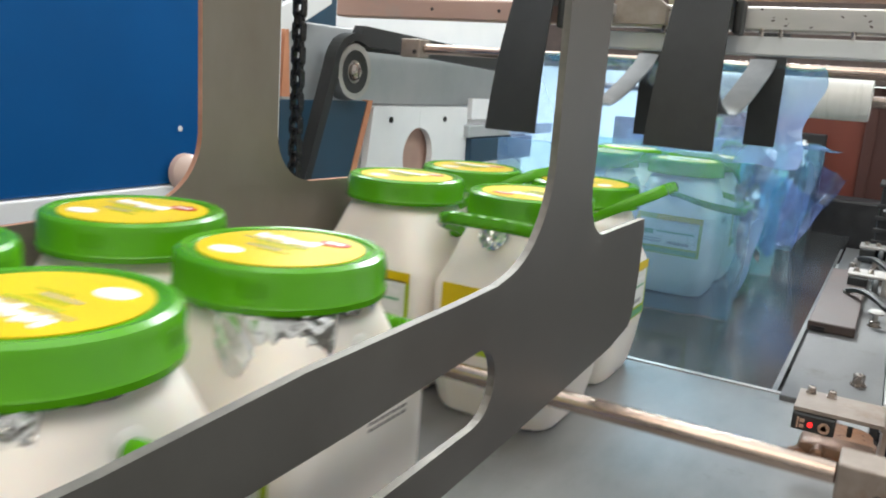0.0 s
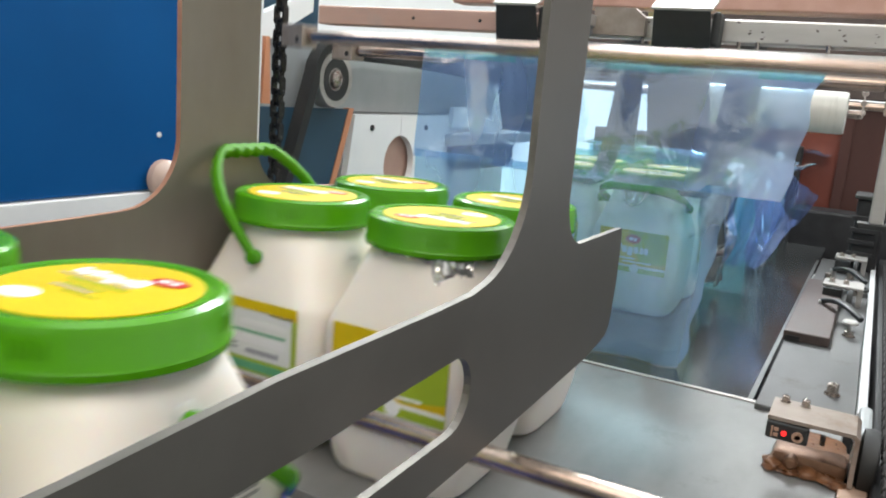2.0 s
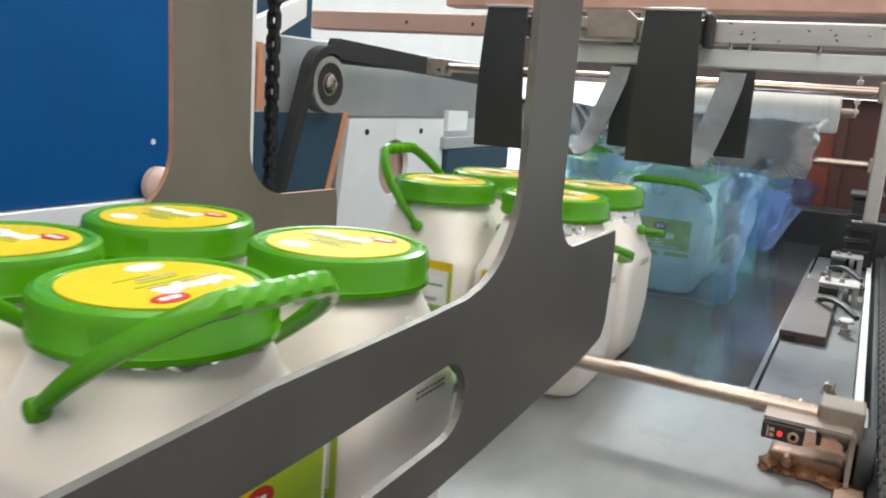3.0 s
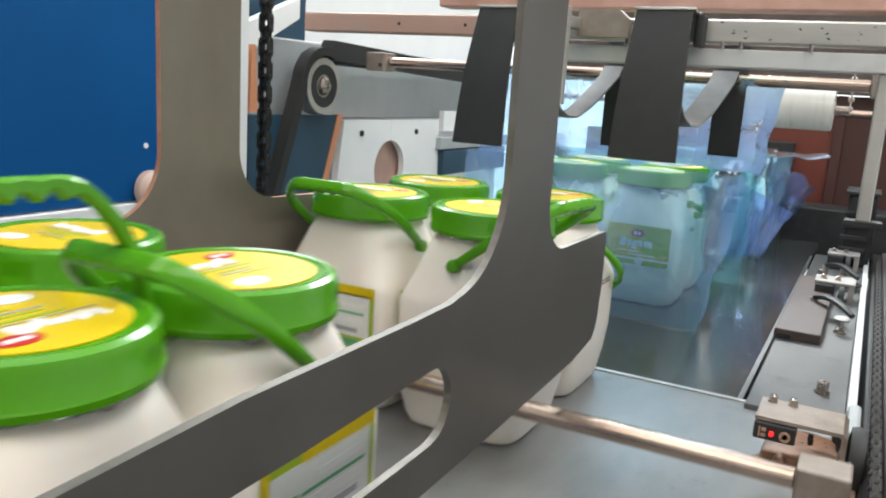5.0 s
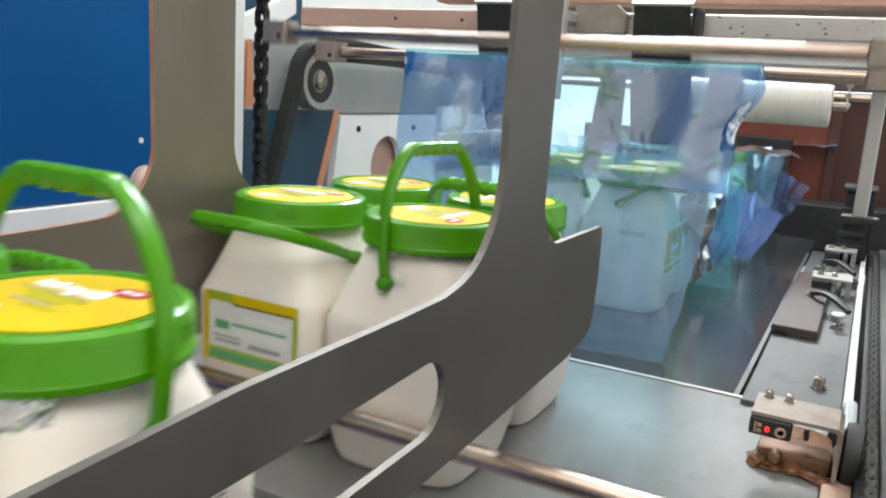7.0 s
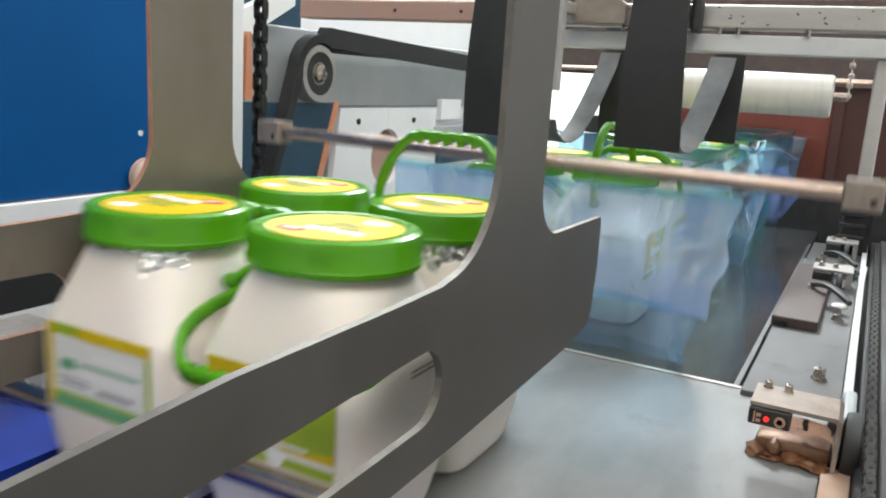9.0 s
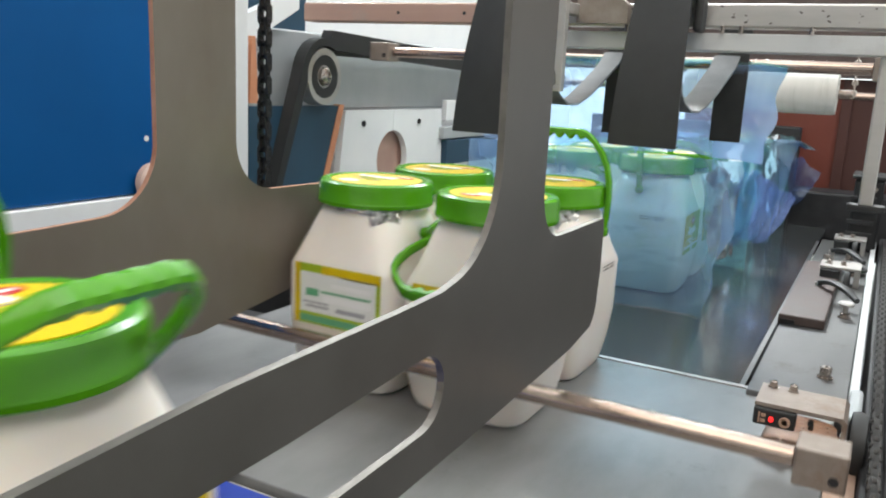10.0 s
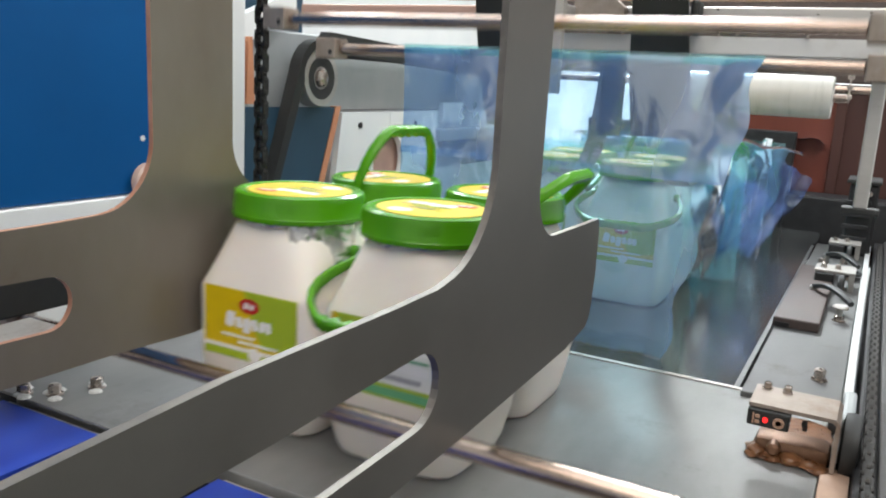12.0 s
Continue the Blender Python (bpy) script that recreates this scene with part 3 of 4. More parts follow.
part("upright", box(-0.062, -0.012, 3.40, 3.46, 0.62, 1.166, 0.006), M_ALU, post)
part("foot", box(-0.10, 0.03, 3.39, 3.47, 0.60, 0.622, 0.004), M_BLACK, post)

# ---- right side bed ----
bed = thing("side_bed", "grey steel bed plate with bolts along the belt", "bed plate", kind="structure")
part("plate", box(-0.302, 0.008, 2.82, 6.3, -0.06, 0.02, 0.004), M_BED, bed)
part("rim", box(0.010, 0.040, 2.9, 6.3, -0.06, 0.045, 0.004), M_PALE, bed, "pale painted rim of the bed")
part("wear_strip", box(-0.337, -0.319, 2.91, 6.3, -0.05, 0.0), M_BED, bed, "worn strip along the bed")
for x, y in ((-0.075, 3.11), (-0.1, 5.6), (-0.22, 5.45)):
    part("bolt", hexbolt(x, y, 0.02, 0.022, 0.035), M_CHROME, bed, smooth=True)
slab = thing("brown_slab", "dark brown flat bar lying on the bed plate", "flat bar")
part("bar", box(-0.312, -0.122, 3.765, 5.15, 0.021, 0.065, 0.006), M_BROWN, slab)
part("cutout", box(-0.302, -0.242, 3.757, 3.767, 0.025, 0.045), M_DARK, slab)


def bracket_unit(y, s):
    b = thing("sensor_clamp", "steel clamp with black block and cable on the bed plate", "clamp", "clamps along the bed")
    b.matrix_world = at(0, y, 0.02)
    part("plate", box(-0.22 * s, -0.02, 0.02, 0.20, 0.09, 0.105, 0.003), M_ALU, b)
    part("block", box(-0.215 * s, -0.12 * s, 0.0, 0.07, 0.0, 0.088, 0.006), M_BLACK, b)
    for x in (-0.18 * s, -0.11 * s):
        part("bolt", hexbolt(x, 0.10, 0.105, 0.015, 0.018), M_CHROME, b, smooth=True)
    part("leg", box(-0.05, -0.02, 0.03, 0.19, 0.0, 0.09, 0.003), M_ALU, b)
    bm = bmesh.new()
    sweep([(-0.08, 0.0 - 0.16 * math.sin(u * 0.5), 0.03 + 0.07 * math.sin(u)) for u in [i * 0.3 for i in range(11)]], 0.016, 0.016, bm)
    part("cable", bm, M_BLACK, b, smooth=True)
    bm = sweep([(0, -0.36 * u, 0.06 + 0.035 * math.sin(u * 3.1)) for u in [i / 10 for i in range(11)]], [0.012 + 0.012 * math.sin(i * 0.31) for i in range(11)], 0.013)
    bmesh.ops.rotate(bm, cent=(0, 0, 0), matrix=Matrix.Rotation(radians(31), 3, "Z"), verts=bm.verts)
    bmesh.ops.translate(bm, vec=(-0.20, -0.24, 0), verts=bm.verts)
    lever = part("lever", bm, M_BLACK, b, "black clamping lever", smooth=True)
    part("lever_post", rod("z", 0.0, 0.065, 0.018, (-0.20, -0.24), 12), M_ALU, lever)
    bm = lathe([(0.062, 0.02), (0.072, 0.026), (0.072, 0.036), (0.062, 0.042), (0.056, 0.036), (0.056, 0.026)], "z", 24, None, (-0.06, 0.42, 0))
    part("cable_coil", bm, M_BLACK, b, "coiled black cable", smooth=True)
    part("stud", hexbolt(-0.055, -0.66, 0.0, 0.024, 0.02), M_CHROME, b, smooth=True)
    part("stud_head", lathe([(0.012, 0.02), (0.012, 0.055), (0.034, 0.058), (0.036, 0.068), (0.028, 0.076)], "z", 16, None, (-0.055, -0.66, 0)), M_ALU, b, smooth=True)


bracket_unit(4.72, 1.0)
bracket_unit(5.75, 0.95)

sensor = thing("photo_sensor", "small black photoelectric sensor with red lamp on a steel bracket", "sensor")
sensor.matrix_world = at(0.015, 0.05, 0.018)
part("body", box(-0.236, -0.126, 2.25, 2.31, 0.090, 0.139, 0.005), M_BLACK, sensor)
part("lamp", lathe([(0.0065, 2.243), (0.0065, 2.252)], "y", 14, None, (-0.188, 0, 0.113)), M_LED, sensor, "glowing red indicator lamp")
dial = lathe([(0.015, 2.246), (0.015, 2.252), (0.008, 2.252), (0.008, 2.246)], "y", 18, None, (-0.153, 0, 0.111))
part("dial", dial, M_PALEBRASS, sensor, "small brass adjusting screw")
part("mark", box(-0.222, -0.218, 2.246, 2.252, 0.098, 0.128), M_PALEBRASS, sensor)
for z in (0.100, 0.116):
    part("mark", box(-0.215, -0.203, 2.246, 2.252, z, z + 0.009), M_PALEBRASS, sensor)
part("bracket", prism([(-0.236, 0.142), (-0.02, 0.142), (-0.012, 0.134), (-0.012, 0.0), (0.0, 0.0), (0.0, 0.140), (-0.012, 0.153), (-0.236, 0.153)], "y", 2.26, 2.43), M_BLOCK, sensor, "bent steel bracket")
for x in (-0.205, -0.150):
    part("bolt", hexbolt(x, 2.405, 0.153, 0.012, 0.016), M_CHROME, sensor, smooth=True)
part("cable", sweep([(-0.09, 2.28 + 0.1 * u, 0.112 - 0.05 * u * u) for u in [i / 8 for i in range(9)]], 0.007, 0.007), M_BLACK, sensor, smooth=True)


def lump(x, y, z, rx, ry, rz, seed):
    """A blob of grease with an uneven skin."""
    bm = bmesh.new()
    bmesh.ops.create_icosphere(bm, subdivisions=3, radius=1)
    for v in bm.verts:
        k = 1 + 0.35 * noise.noise(v.co * 1.8 + Vector((seed * 3.7, 0, 0))) + 0.15 * noise.noise(v.co * 5 + Vector((0, seed, 0)))
        v.co = Vector((x + v.co.x * rx * k, y + v.co.y * ry * k, max(0.003, z + v.co.z * rz * k)))
    return bm


grease = thing("greased_block", "brass mounting block smeared with brown grease", "block")
part("body", box(-0.20, 0.0, 2.36, 2.47, 0.0, 0.055, 0.018), M_COPPER, grease, smooth=True)
part("boss", lathe([(0.010, 2.330), (0.018, 2.338), (0.021, 2.40)], "y", 18, None, (-0.145, 0, 0.034)), M_COPPER, grease, smooth=True)
for x, y, z, a, b, c, sd in ((-0.19, 2.37, 0.01, 0.03, 0.045, 0.022, 1), (-0.15, 2.355, 0.006, 0.035, 0.03, 0.016, 2), (-0.10, 2.36, 0.008, 0.04, 0.035, 0.022, 3), (-0.05, 2.36, 0.008, 0.04, 0.04, 0.016, 4), (-0.02, 2.33, 0.004, 0.03, 0.03, 0.012, 6), (-0.09, 2.60, 0.003, 0.10, 0.11, 0.003, 7)):
    part("grease_lump", lump(x, y, z, a, b, c, sd), M_GREASEBROWN, grease, "lump of brown grease", smooth=True)
blob = thing("white_cover", "small pale plastic cover beside the tension wheel", "cover")
part("cover", box(0.012, 0.05, 2.54, 2.80, -0.05, 0.105, 0.012), M_GREY, blob)
part("cover_lip", box(0.005, 0.045, 2.50, 2.56, 0.07, 0.115, 0.012), M_GREY, blob)
wheel = thing("tension_wheel", "black rubber tension wheel with steel hub", "wheel")
part("tyre", lathe([(0.06, 0.02), (0.095, 0.025), (0.10, 0.045), (0.095, 0.065), (0.06, 0.07)], "x", 28, None, (0, 2.42, 0.06)), M_BLACK, wheel, smooth=True)
part("hub", lathe([(0.055, 0.015), (0.05, 0.008), (0.02, 0.0)], "x", 20, None, (0, 2.42, 0.06)), M_ALU, wheel, smooth=True)
foot = thing("foot_plate", "copper toned base plate in front of the tension wheel", "plate")
part("plate", box(-0.018, 0.056, 1.6, 2.36, -0.05, 0.012, 0.004), M_BEIGE, foot)


def chain(name, label, x, y, z, axis, count, pitch, half, thin):
    c = thing(name, label, "chain", "drive chains")
    c.matrix_world = at(x, y, z)

    def link(w):
        bm = bmesh.new()
        for sx in (-1, 1):
            pts = arc(0, -pitch * 0.5, pitch * 0.34, 180, 360, 6) + arc(0, pitch * 0.5, pitch * 0.34, 0, 180, 6)
            prism([(p, q) for p, q in pts] if axis == "z" else [(q, p) for p, q in pts], "x", sx * w - 0.004, sx * w + 0.004, bm)
        for e in (-0.5, 0.5):
            cc = (0, e * pitch) if axis == "z" else (e * pitch, 0)
            rod("x", -w - 0.007, w + 0.007, pitch * 0.2, cc, 8, bm)
        return bm
    a, b = part("link", link(half), M_CHAIN, c), part("link", link(thin), M_CHAIN, c)
    for i in range(count):
        src = a if i % 2 == 0 else b
        o = src if i < 2 else new("link", src.data)
        o.parent = c
        o.matrix_local = at(0, 0, i * pitch) if axis == "z" else at(0, i * pitch, 0)
    return c


chain("drive_chain", "oily steel roller chain climbing the side of the machine", -2.5, 2.885, 0.0, "z", 36, 0.052, 0.024, 0.014)
chain("drive_chain", "oily steel roller chain running along the bed", 0.088, 1.7, 0.11, "y", 92, 0.046, 0.009, 0.004)
guard = thing("chain_guard", "dark cast machine side beside the roller chain", "machine side")
part("rail", box(0.06, 0.15, 1.2, 6.5, -0.3, 0.045, 0.01), M_DARK, guard)
part("ledge", box(0.118, 0.339, 1.2, 6.5, 0.0, 0.06, 0.006), M_BED, guard, "greasy grey ledge")
part("wall", box(0.34, 0.5, 1.2, 6.5, -0.4, 0.45, 0.02), M_DARK, guard)
for i in range(7):
    part("rib", box(0.2, 0.34, 2.2 + i * 0.55, 2.3 + i * 0.55, -0.3, 0.2, 0.01), M_DARK, guard)
    part("nut", hexbolt(0.2, 2.0 + i * 0.55, 0.05, 0.03, 0.04), M_ALU, guard, smooth=True)


# ---- jars ----
def ring_pts(w, p, z, n=48, cx=0.0):
    out = []
    for i in range(n):
        a = 2 * math.pi * (i + 0.5) / n
        c, s = math.cos(a), math.sin(a)
        k = (abs(c) ** p + abs(s) ** p) ** (-1 / p)
        out.append((cx + w * c * k, w * s * k, z))
    return out


def jar_body():
    bm = bmesh.new()
    prof = [(0.14, 5, 0.004), (0.168, 5, 0.0), (0.184, 5.5, 0.006), (0.193, 6, 0.03), (0.2035, 8, 0.10), (0.212, 10, 0.2), (0.213, 10, 0.39),
            (0.2115, 6.8, 0.408), (0.207, 6.0, 0.422), (0.197, 4.6, 0.46), (0.187, 3.6, 0.50), (0.178, 2.9, 0.54), (0.169, 2.4, 0.575), (0.161, 2.1, 0.588), (0.158, 2, 0.60), (0.158, 2, 0.655)]
    rings = [[bm.verts.new(v) for v in ring_pts(w, p, z)] for w, p, z in prof]
    for a, b in zip(rings, rings[1:]):
        for i in range(len(a)):
            bm.faces.new((a[i], a[(i + 1) % len(a)], b[(i + 1) % len(a)], b[i]))
    bm.faces.new(rings[0][::-1])
    bm.faces.new(rings[-1])
    for s in (-1, 1):
        lathe([(0.036, s * 0.15), (0.030, s * 0.18), (0.024, s * 0.184)], "y", 18, bm, (0, 0, 0.515))
    return bm


def handle_mesh(bulge=0.0):
    """Arched grip: pivot buttons on two opposite sides, wavy underside on top."""
    half = [(0.198, 0.0), (0.202, 0.06), (0.203, 0.12), (0.198, 0.175), (0.184, 0.225), (0.162, 0.268), (0.134, 0.303), (0.105, 0.325), (0.085, 0.333)]
    half = [(y + bulge * math.sin(min(1, z / 0.30) * math.pi * 0.75), z) for y, z in half]
    top = [(half[-1][0] * (1 - i / 30), 0.334) for i in range(1, 60)]
    pts = half + top + [(-y, z) for y, z in half[::-1]]
    path, ww, tt = [], [], []
    for y, z in pts:
        grip = z > 0.32
        ww.append(0.019 if grip else 0.012 + 0.006 * min(1, z / 0.25))
        tt.append(0.0155 + 0.0042 * math.cos(y * 150) if grip else 0.0105)
        path.append((0, y, z + (0.014 - tt[-1] if grip else 0)))
    bm = sweep(path, ww, tt, guide=[(0, y, z) for y, z in pts])
    for s in (-1, 1):
        lathe([(0.009, s * 0.176), (0.018, s * 0.182), (0.020, s * 0.203), (0.017, s * 0.211), (0.008, s * 0.214)], "y", 16, bm)
    return bm


def slab_face(x0, x1, z0, z1, y, lift):
    return box(x0, x1, y - lift, y + 0.004, z0, z1)


def build_jar():
    j = thing("yogurt_jar", "milky white plastic jar with green screw lid and handle", "jar", "jars on the line")
    part("body", jar_body(), M_HDPE, j, smooth=True)
    lid = part("lid", lathe([(0.170, 0.596), (0.192, 0.598), (0.193, 0.609), (0.190, 0.613), (0.190, 0.655), (0.186, 0.668), (0.176, 0.674), (0.165, 0.6725), (0.163, 0.669), (0.05, 0.669)], "z", 56), M_GREEN, j, "glossy green screw lid", smooth=True)
    part("lid_print", lathe([(0.150, 0.6695), (0.150, 0.6715), (0.05, 0.6715)], "z", 48), M_YELLOW, lid, "round yellow print")
    def oval(rx, ry, x, y, z0, z1):
        lg = lathe([(1, z0), (1, z1)], "z", 24)
        bmesh.ops.scale(lg, vec=(rx, ry, 1), verts=lg.verts)
        bmesh.ops.translate(lg, vec=(x, y, 0), verts=lg.verts)
        return lg
    part("logo", oval(0.021, 0.034, 0.085, -0.055, 0.6717, 0.6730), M_PRINTRED, lid, "red oval mark")
    part("seal_mark", oval(0.024, 0.035, -0.088, 0.05, 0.6717, 0.6730), M_PRINTWHITE, lid, "white oval mark")
    part("writing_bar", box(0.078, 0.092, -0.074, -0.060, 0.6730, 0.6736), M_PRINTWHITE, lid)
    part("writing_bar", box(0.078, 0.092, -0.055, -0.036, 0.6730, 0.6736), M_PRINTWHITE, lid)
    part("writing_bar", box(-0.094, -0.082, 0.028, 0.072, 0.6730, 0.6736), M_LABEL, lid)
    # the large name: fat rounded strokes of differing height, set a little askew
    for x, y, w, d, a in ((0.050, -0.030, 0.020, 0.014, 8), (0.046, -0.006, 0.014, 0.009, -12), (0.040, 0.014, 0.020, 0.009, 10), (0.050, 0.034, 0.013, 0.010, -6), (0.052, 0.056, 0.018, 0.008, 14),
                          (0.046, 0.074, 0.015, 0.009, -10), (0.052, 0.094, 0.017, 0.008, 6)):
        bx = box(-w, w, -d, d, 0.6717, 0.6730)
        bmesh.ops.bevel(bx, geom=[e for e in bx.edges if abs(e.verts[0].co.z - e.verts[1].co.z) > 0.001], offset=0.006, segments=3, profile=0.5, affect="EDGES")
        bmesh.ops.rotate(bx, cent=(0, 0, 0), matrix=Matrix.Rotation(radians(a), 3, "Z"), verts=bx.verts)
        bmesh.ops.translate(bx, vec=(x, y, 0), verts=bx.verts)
        part("writing_bar", bx, M_PRINTWHITE, lid)
    for x0, x1, y0, y1, m in ((0.004, 0.011, -0.05, 0.07, M_LIME), (-0.016, -0.010, -0.03, 0.05, M_LIME), (-0.030, -0.025, -0.02, 0.06, M_PRINTGREY), (0.020, 0.023, -0.04, 0.11, M_PRINTGREY), (-0.044, -0.040, -0.05, 0.02, M_LIME)):
        part("writing_bar", box(x0, x1, y0, y1, 0.6717, 0.6728), m, lid)
    bm = bmesh.new()
    for g in range(4):
        for i in range(5):
            a = radians(g * 90 + 20 + i * 3.2)
            bx = box(0.188, 0.1912, -0.002, 0.002, 0.628, 0.652)
            bmesh.ops.rotate(bx, cent=(0, 0, 0), matrix=Matrix.Rotation(a, 3, "Z"), verts=bx.verts)
            tmp = bpy.data.meshes.new("rib")
            bx.to_mesh(tmp)
            bm.from_mesh(tmp)
            bx.free()
            bpy.data.meshes.remove(tmp)
    tagged(part("lid_ribs", bm, M_GREEN, lid), kind="stuff")
    # two labels: printed front on -y, white back panel on +y
    front = part("front_label", slab_face(-0.165, 0.165, 0.205, 0.405, -0.213, 0.0015), M_YELLOW, j, "yellow and green front label")
    part("green_field", prism([(-0.02, 0.405), (0.165, 0.405), (0.165, 0.265), (0.05, 0.245), (0.02, 0.30)], "y", -0.2165, -0.2140), M_LIME, front)
    part("green_band", box(-0.165, 0.165, -0.2165, -0.2140, 0.205, 0.228), M_LIME, front)
    part("white_band", box(-0.165, 0.165, -0.2165, -0.2140, 0.229, 0.240), M_PRINTWHITE, front)
    lg = lathe([(1, -0.2185), (1, -0.2160)], "y", 24)
    bmesh.ops.scale(lg, vec=(0.036, 1, 0.022), verts=lg.verts)
    bmesh.ops.translate(lg, vec=(0, 0, 0.364), verts=lg.verts)
    part("logo", lg, M_PRINTRED, front, "red oval mark")
    part("writing_bar", box(-0.018, -0.002, -0.2195, -0.2170, 0.356, 0.373), M_PRINTWHITE, front)
    part("writing_bar", box(0.003, 0.017, -0.2195, -0.2170, 0.356, 0.370), M_PRINTWHITE, front)
    for x, z, w, d, a in ((-0.068, 0.318, 0.015, 0.022, 10), (-0.036, 0.312, 0.012, 0.016, -8), (-0.008, 0.306, 0.013, 0.022, 6), (0.020, 0.313, 0.011, 0.016, -10), (0.046, 0.313, 0.010, 0.016, 8), (0.068, 0.313, 0.010, 0.016, -4)):
        bx = box(-w, w, -0.2185, -0.2155, -d, d)
        bmesh.ops.bevel(bx, geom=[e for e in bx.edges if abs(e.verts[0].co.y - e.verts[1].co.y) > 0.001], offset=0.008, segments=3, profile=0.5, affect="EDGES")
        bmesh.ops.rotate(bx, cent=(0, 0, 0), matrix=Matrix.Rotation(radians(a), 3, "Y"), verts=bx.verts)
        bmesh.ops.translate(bx, vec=(x, 0, z), verts=bx.verts)
        part("writing_bar", bx, M_PRINTWHITE, front)
    for x0, x1, z0, z1 in ((-0.10, 0.02, 0.268, 0.275), (-0.04, 0.10, 0.252, 0.259)):
        part("writing_bar", box(x0, x1, -0.2185, -0.2155, z0, z1), M_PRINTWHITE, front)
    part("seal_mark", lathe([(0.022, -0.2185), (0.022, -0.2155)], "y", 20, None, (0.02, 0, 0.225)), M_PRINTWHITE, front)
    back = part("back_label", box(-0.165, 0.165, 0.2115, 0.2145, 0.205, 0.405), M_LIME, j, "white back label with green frame")
    part("top_band", box(-0.165, 0.06, 0.2135, 0.2165, 0.372, 0.405), M_YELLOW, back)
    part("side_band", box(0.145, 0.165, 0.2135, 0.2165, 0.205, 0.405), M_YELLOW, back)
    part("panel", box(-0.15, 0.143, 0.2135, 0.2165, 0.245, 0.378), M_LABEL, back)
    for x0, x1, z0, z1, m in ((-0.13, 0.02, 0.335, 0.35, M_PRINTWHITE), (-0.13, 0.06, 0.315, 0.322, M_TEAL), (-0.13, 0.05, 0.285, 0.306, M_PRINTWHITE), (0.07, 0.12, 0.30, 0.325, M_TEAL),
                               (-0.11, 0.0, 0.258, 0.272, M_PRINTGREY), (0.03, 0.12, 0.262, 0.27, M_PRINTGREY), (0.03, 0.13, 0.276, 0.282, M_PRINTGREY), (-0.15, 0.143, 0.212, 0.235, M_TEAL)):
        part("writing_bar", box(x0, x1, 0.2155, 0.2185, z0, z1), m, back)
    for o in (front, *front.children, back, *back.children):
        for v in o.data.vertices:
            v.co.y = math.copysign((0.2135 + (abs(v.co.y) / U - 0.2135) * 0.35) * U, v.co.y)
    for o in (front, back):
        o.matrix_local = pose(0, 0, 0, 0, 0, 90)
    for s in (-1, 1):
        for z in (0.372, 0.384):
            for x in range(7):
                x0 = s * (-0.115 + x * 0.018)
                part("stamp_bar", box(min(x0, x0 + s * 0.013), max(x0, x0 + s * 0.013), s * 0.2128 - 0.001, s * 0.2128 + 0.001, z, z + 0.006), M_STAMP, j, "faint grey date stamp")
    h = part("handle", handle_mesh(), M_GREEN, j, "green carrying handle with a wavy grip", smooth=True)
    h.matrix_local = at(0, 0, 0.515)
    return j


def foil_mesh(seed, wide, long):
    """A tongue of crumpled foil hanging from under the lid."""
    rng = random.Random(seed)
    bm = bmesh.new()
    nx, nz = 16, 8
    g = []
    for i in range(nx + 1):
        row = []
        for k in range(nz + 1):
            s = i / nx * 2 - 1
            a = s * wide / 2
            reach = 0.012 + long * math.sqrt(max(0.0, 1 - s * s)) * (1 + 0.04 * math.sin(i * 2.3 + seed))
            d = k / nz * reach
            r = 0.177 + 0.020 * d / 0.09 + rng.uniform(-0.0015, 0.003)
            row.append(bm.verts.new((r * math.sin(a), -r * math.cos(a), 0.602 - d)))
        g.append(row)
    for i in range(nx):
        for k in range(nz):
            bm.faces.new((g[i][k], g[i + 1][k], g[i + 1][k + 1], g[i][k + 1]))
    bmesh.ops.solidify(bm, geom=bm.faces, thickness=0.0015)
    return bm


def frill_mesh(seed):
    """A torn rim of foil all round under the lid."""
    rng = random.Random(seed)
    bm = bmesh.new()
    n, rows = 96, []
    for i in range(n):
        a = 2 * math.pi * i / n
        d = 0.004 + 0.016 * max(0, noise.noise(Vector((math.cos(a) * 4, math.sin(a) * 4, seed)))) + rng.uniform(0, 0.004)
        rows.append([bm.verts.new((r * math.cos(a), r * math.sin(a), z)) for r, z in ((0.176, 0.603), (0.181 + rng.uniform(-0.002, 0.003), 0.598 - d * 0.5), (0.180 + rng.uniform(-0.003, 0.003), 0.597 - d))])
    for i in range(n):
        p, q = rows[i], rows[(i + 1) % n]
        for k in range(2):
            bm.faces.new((p[k], q[k], q[k + 1], p[k + 1]))
    bmesh.ops.solidify(bm, geom=bm.faces, thickness=0.0012)
    return bm


FOILS = [(foil_mesh(3, 0.6, 0.072), "tab"), (foil_mesh(8, 1.2, 0.115), "skirt"), (frill_mesh(5), "frill")]
MASTER = build_jar()
wide = part("handle", handle_mesh(0.05), M_GREEN, smooth=True)
WIDE_ME = wide.data
bpy.data.objects.remove(wide)
FOIL_ME = []
for bm, _ in FOILS:
    o = part("foil", bm, M_FOIL)
    FOIL_ME.append(o.data)
    bpy.data.objects.remove(o)

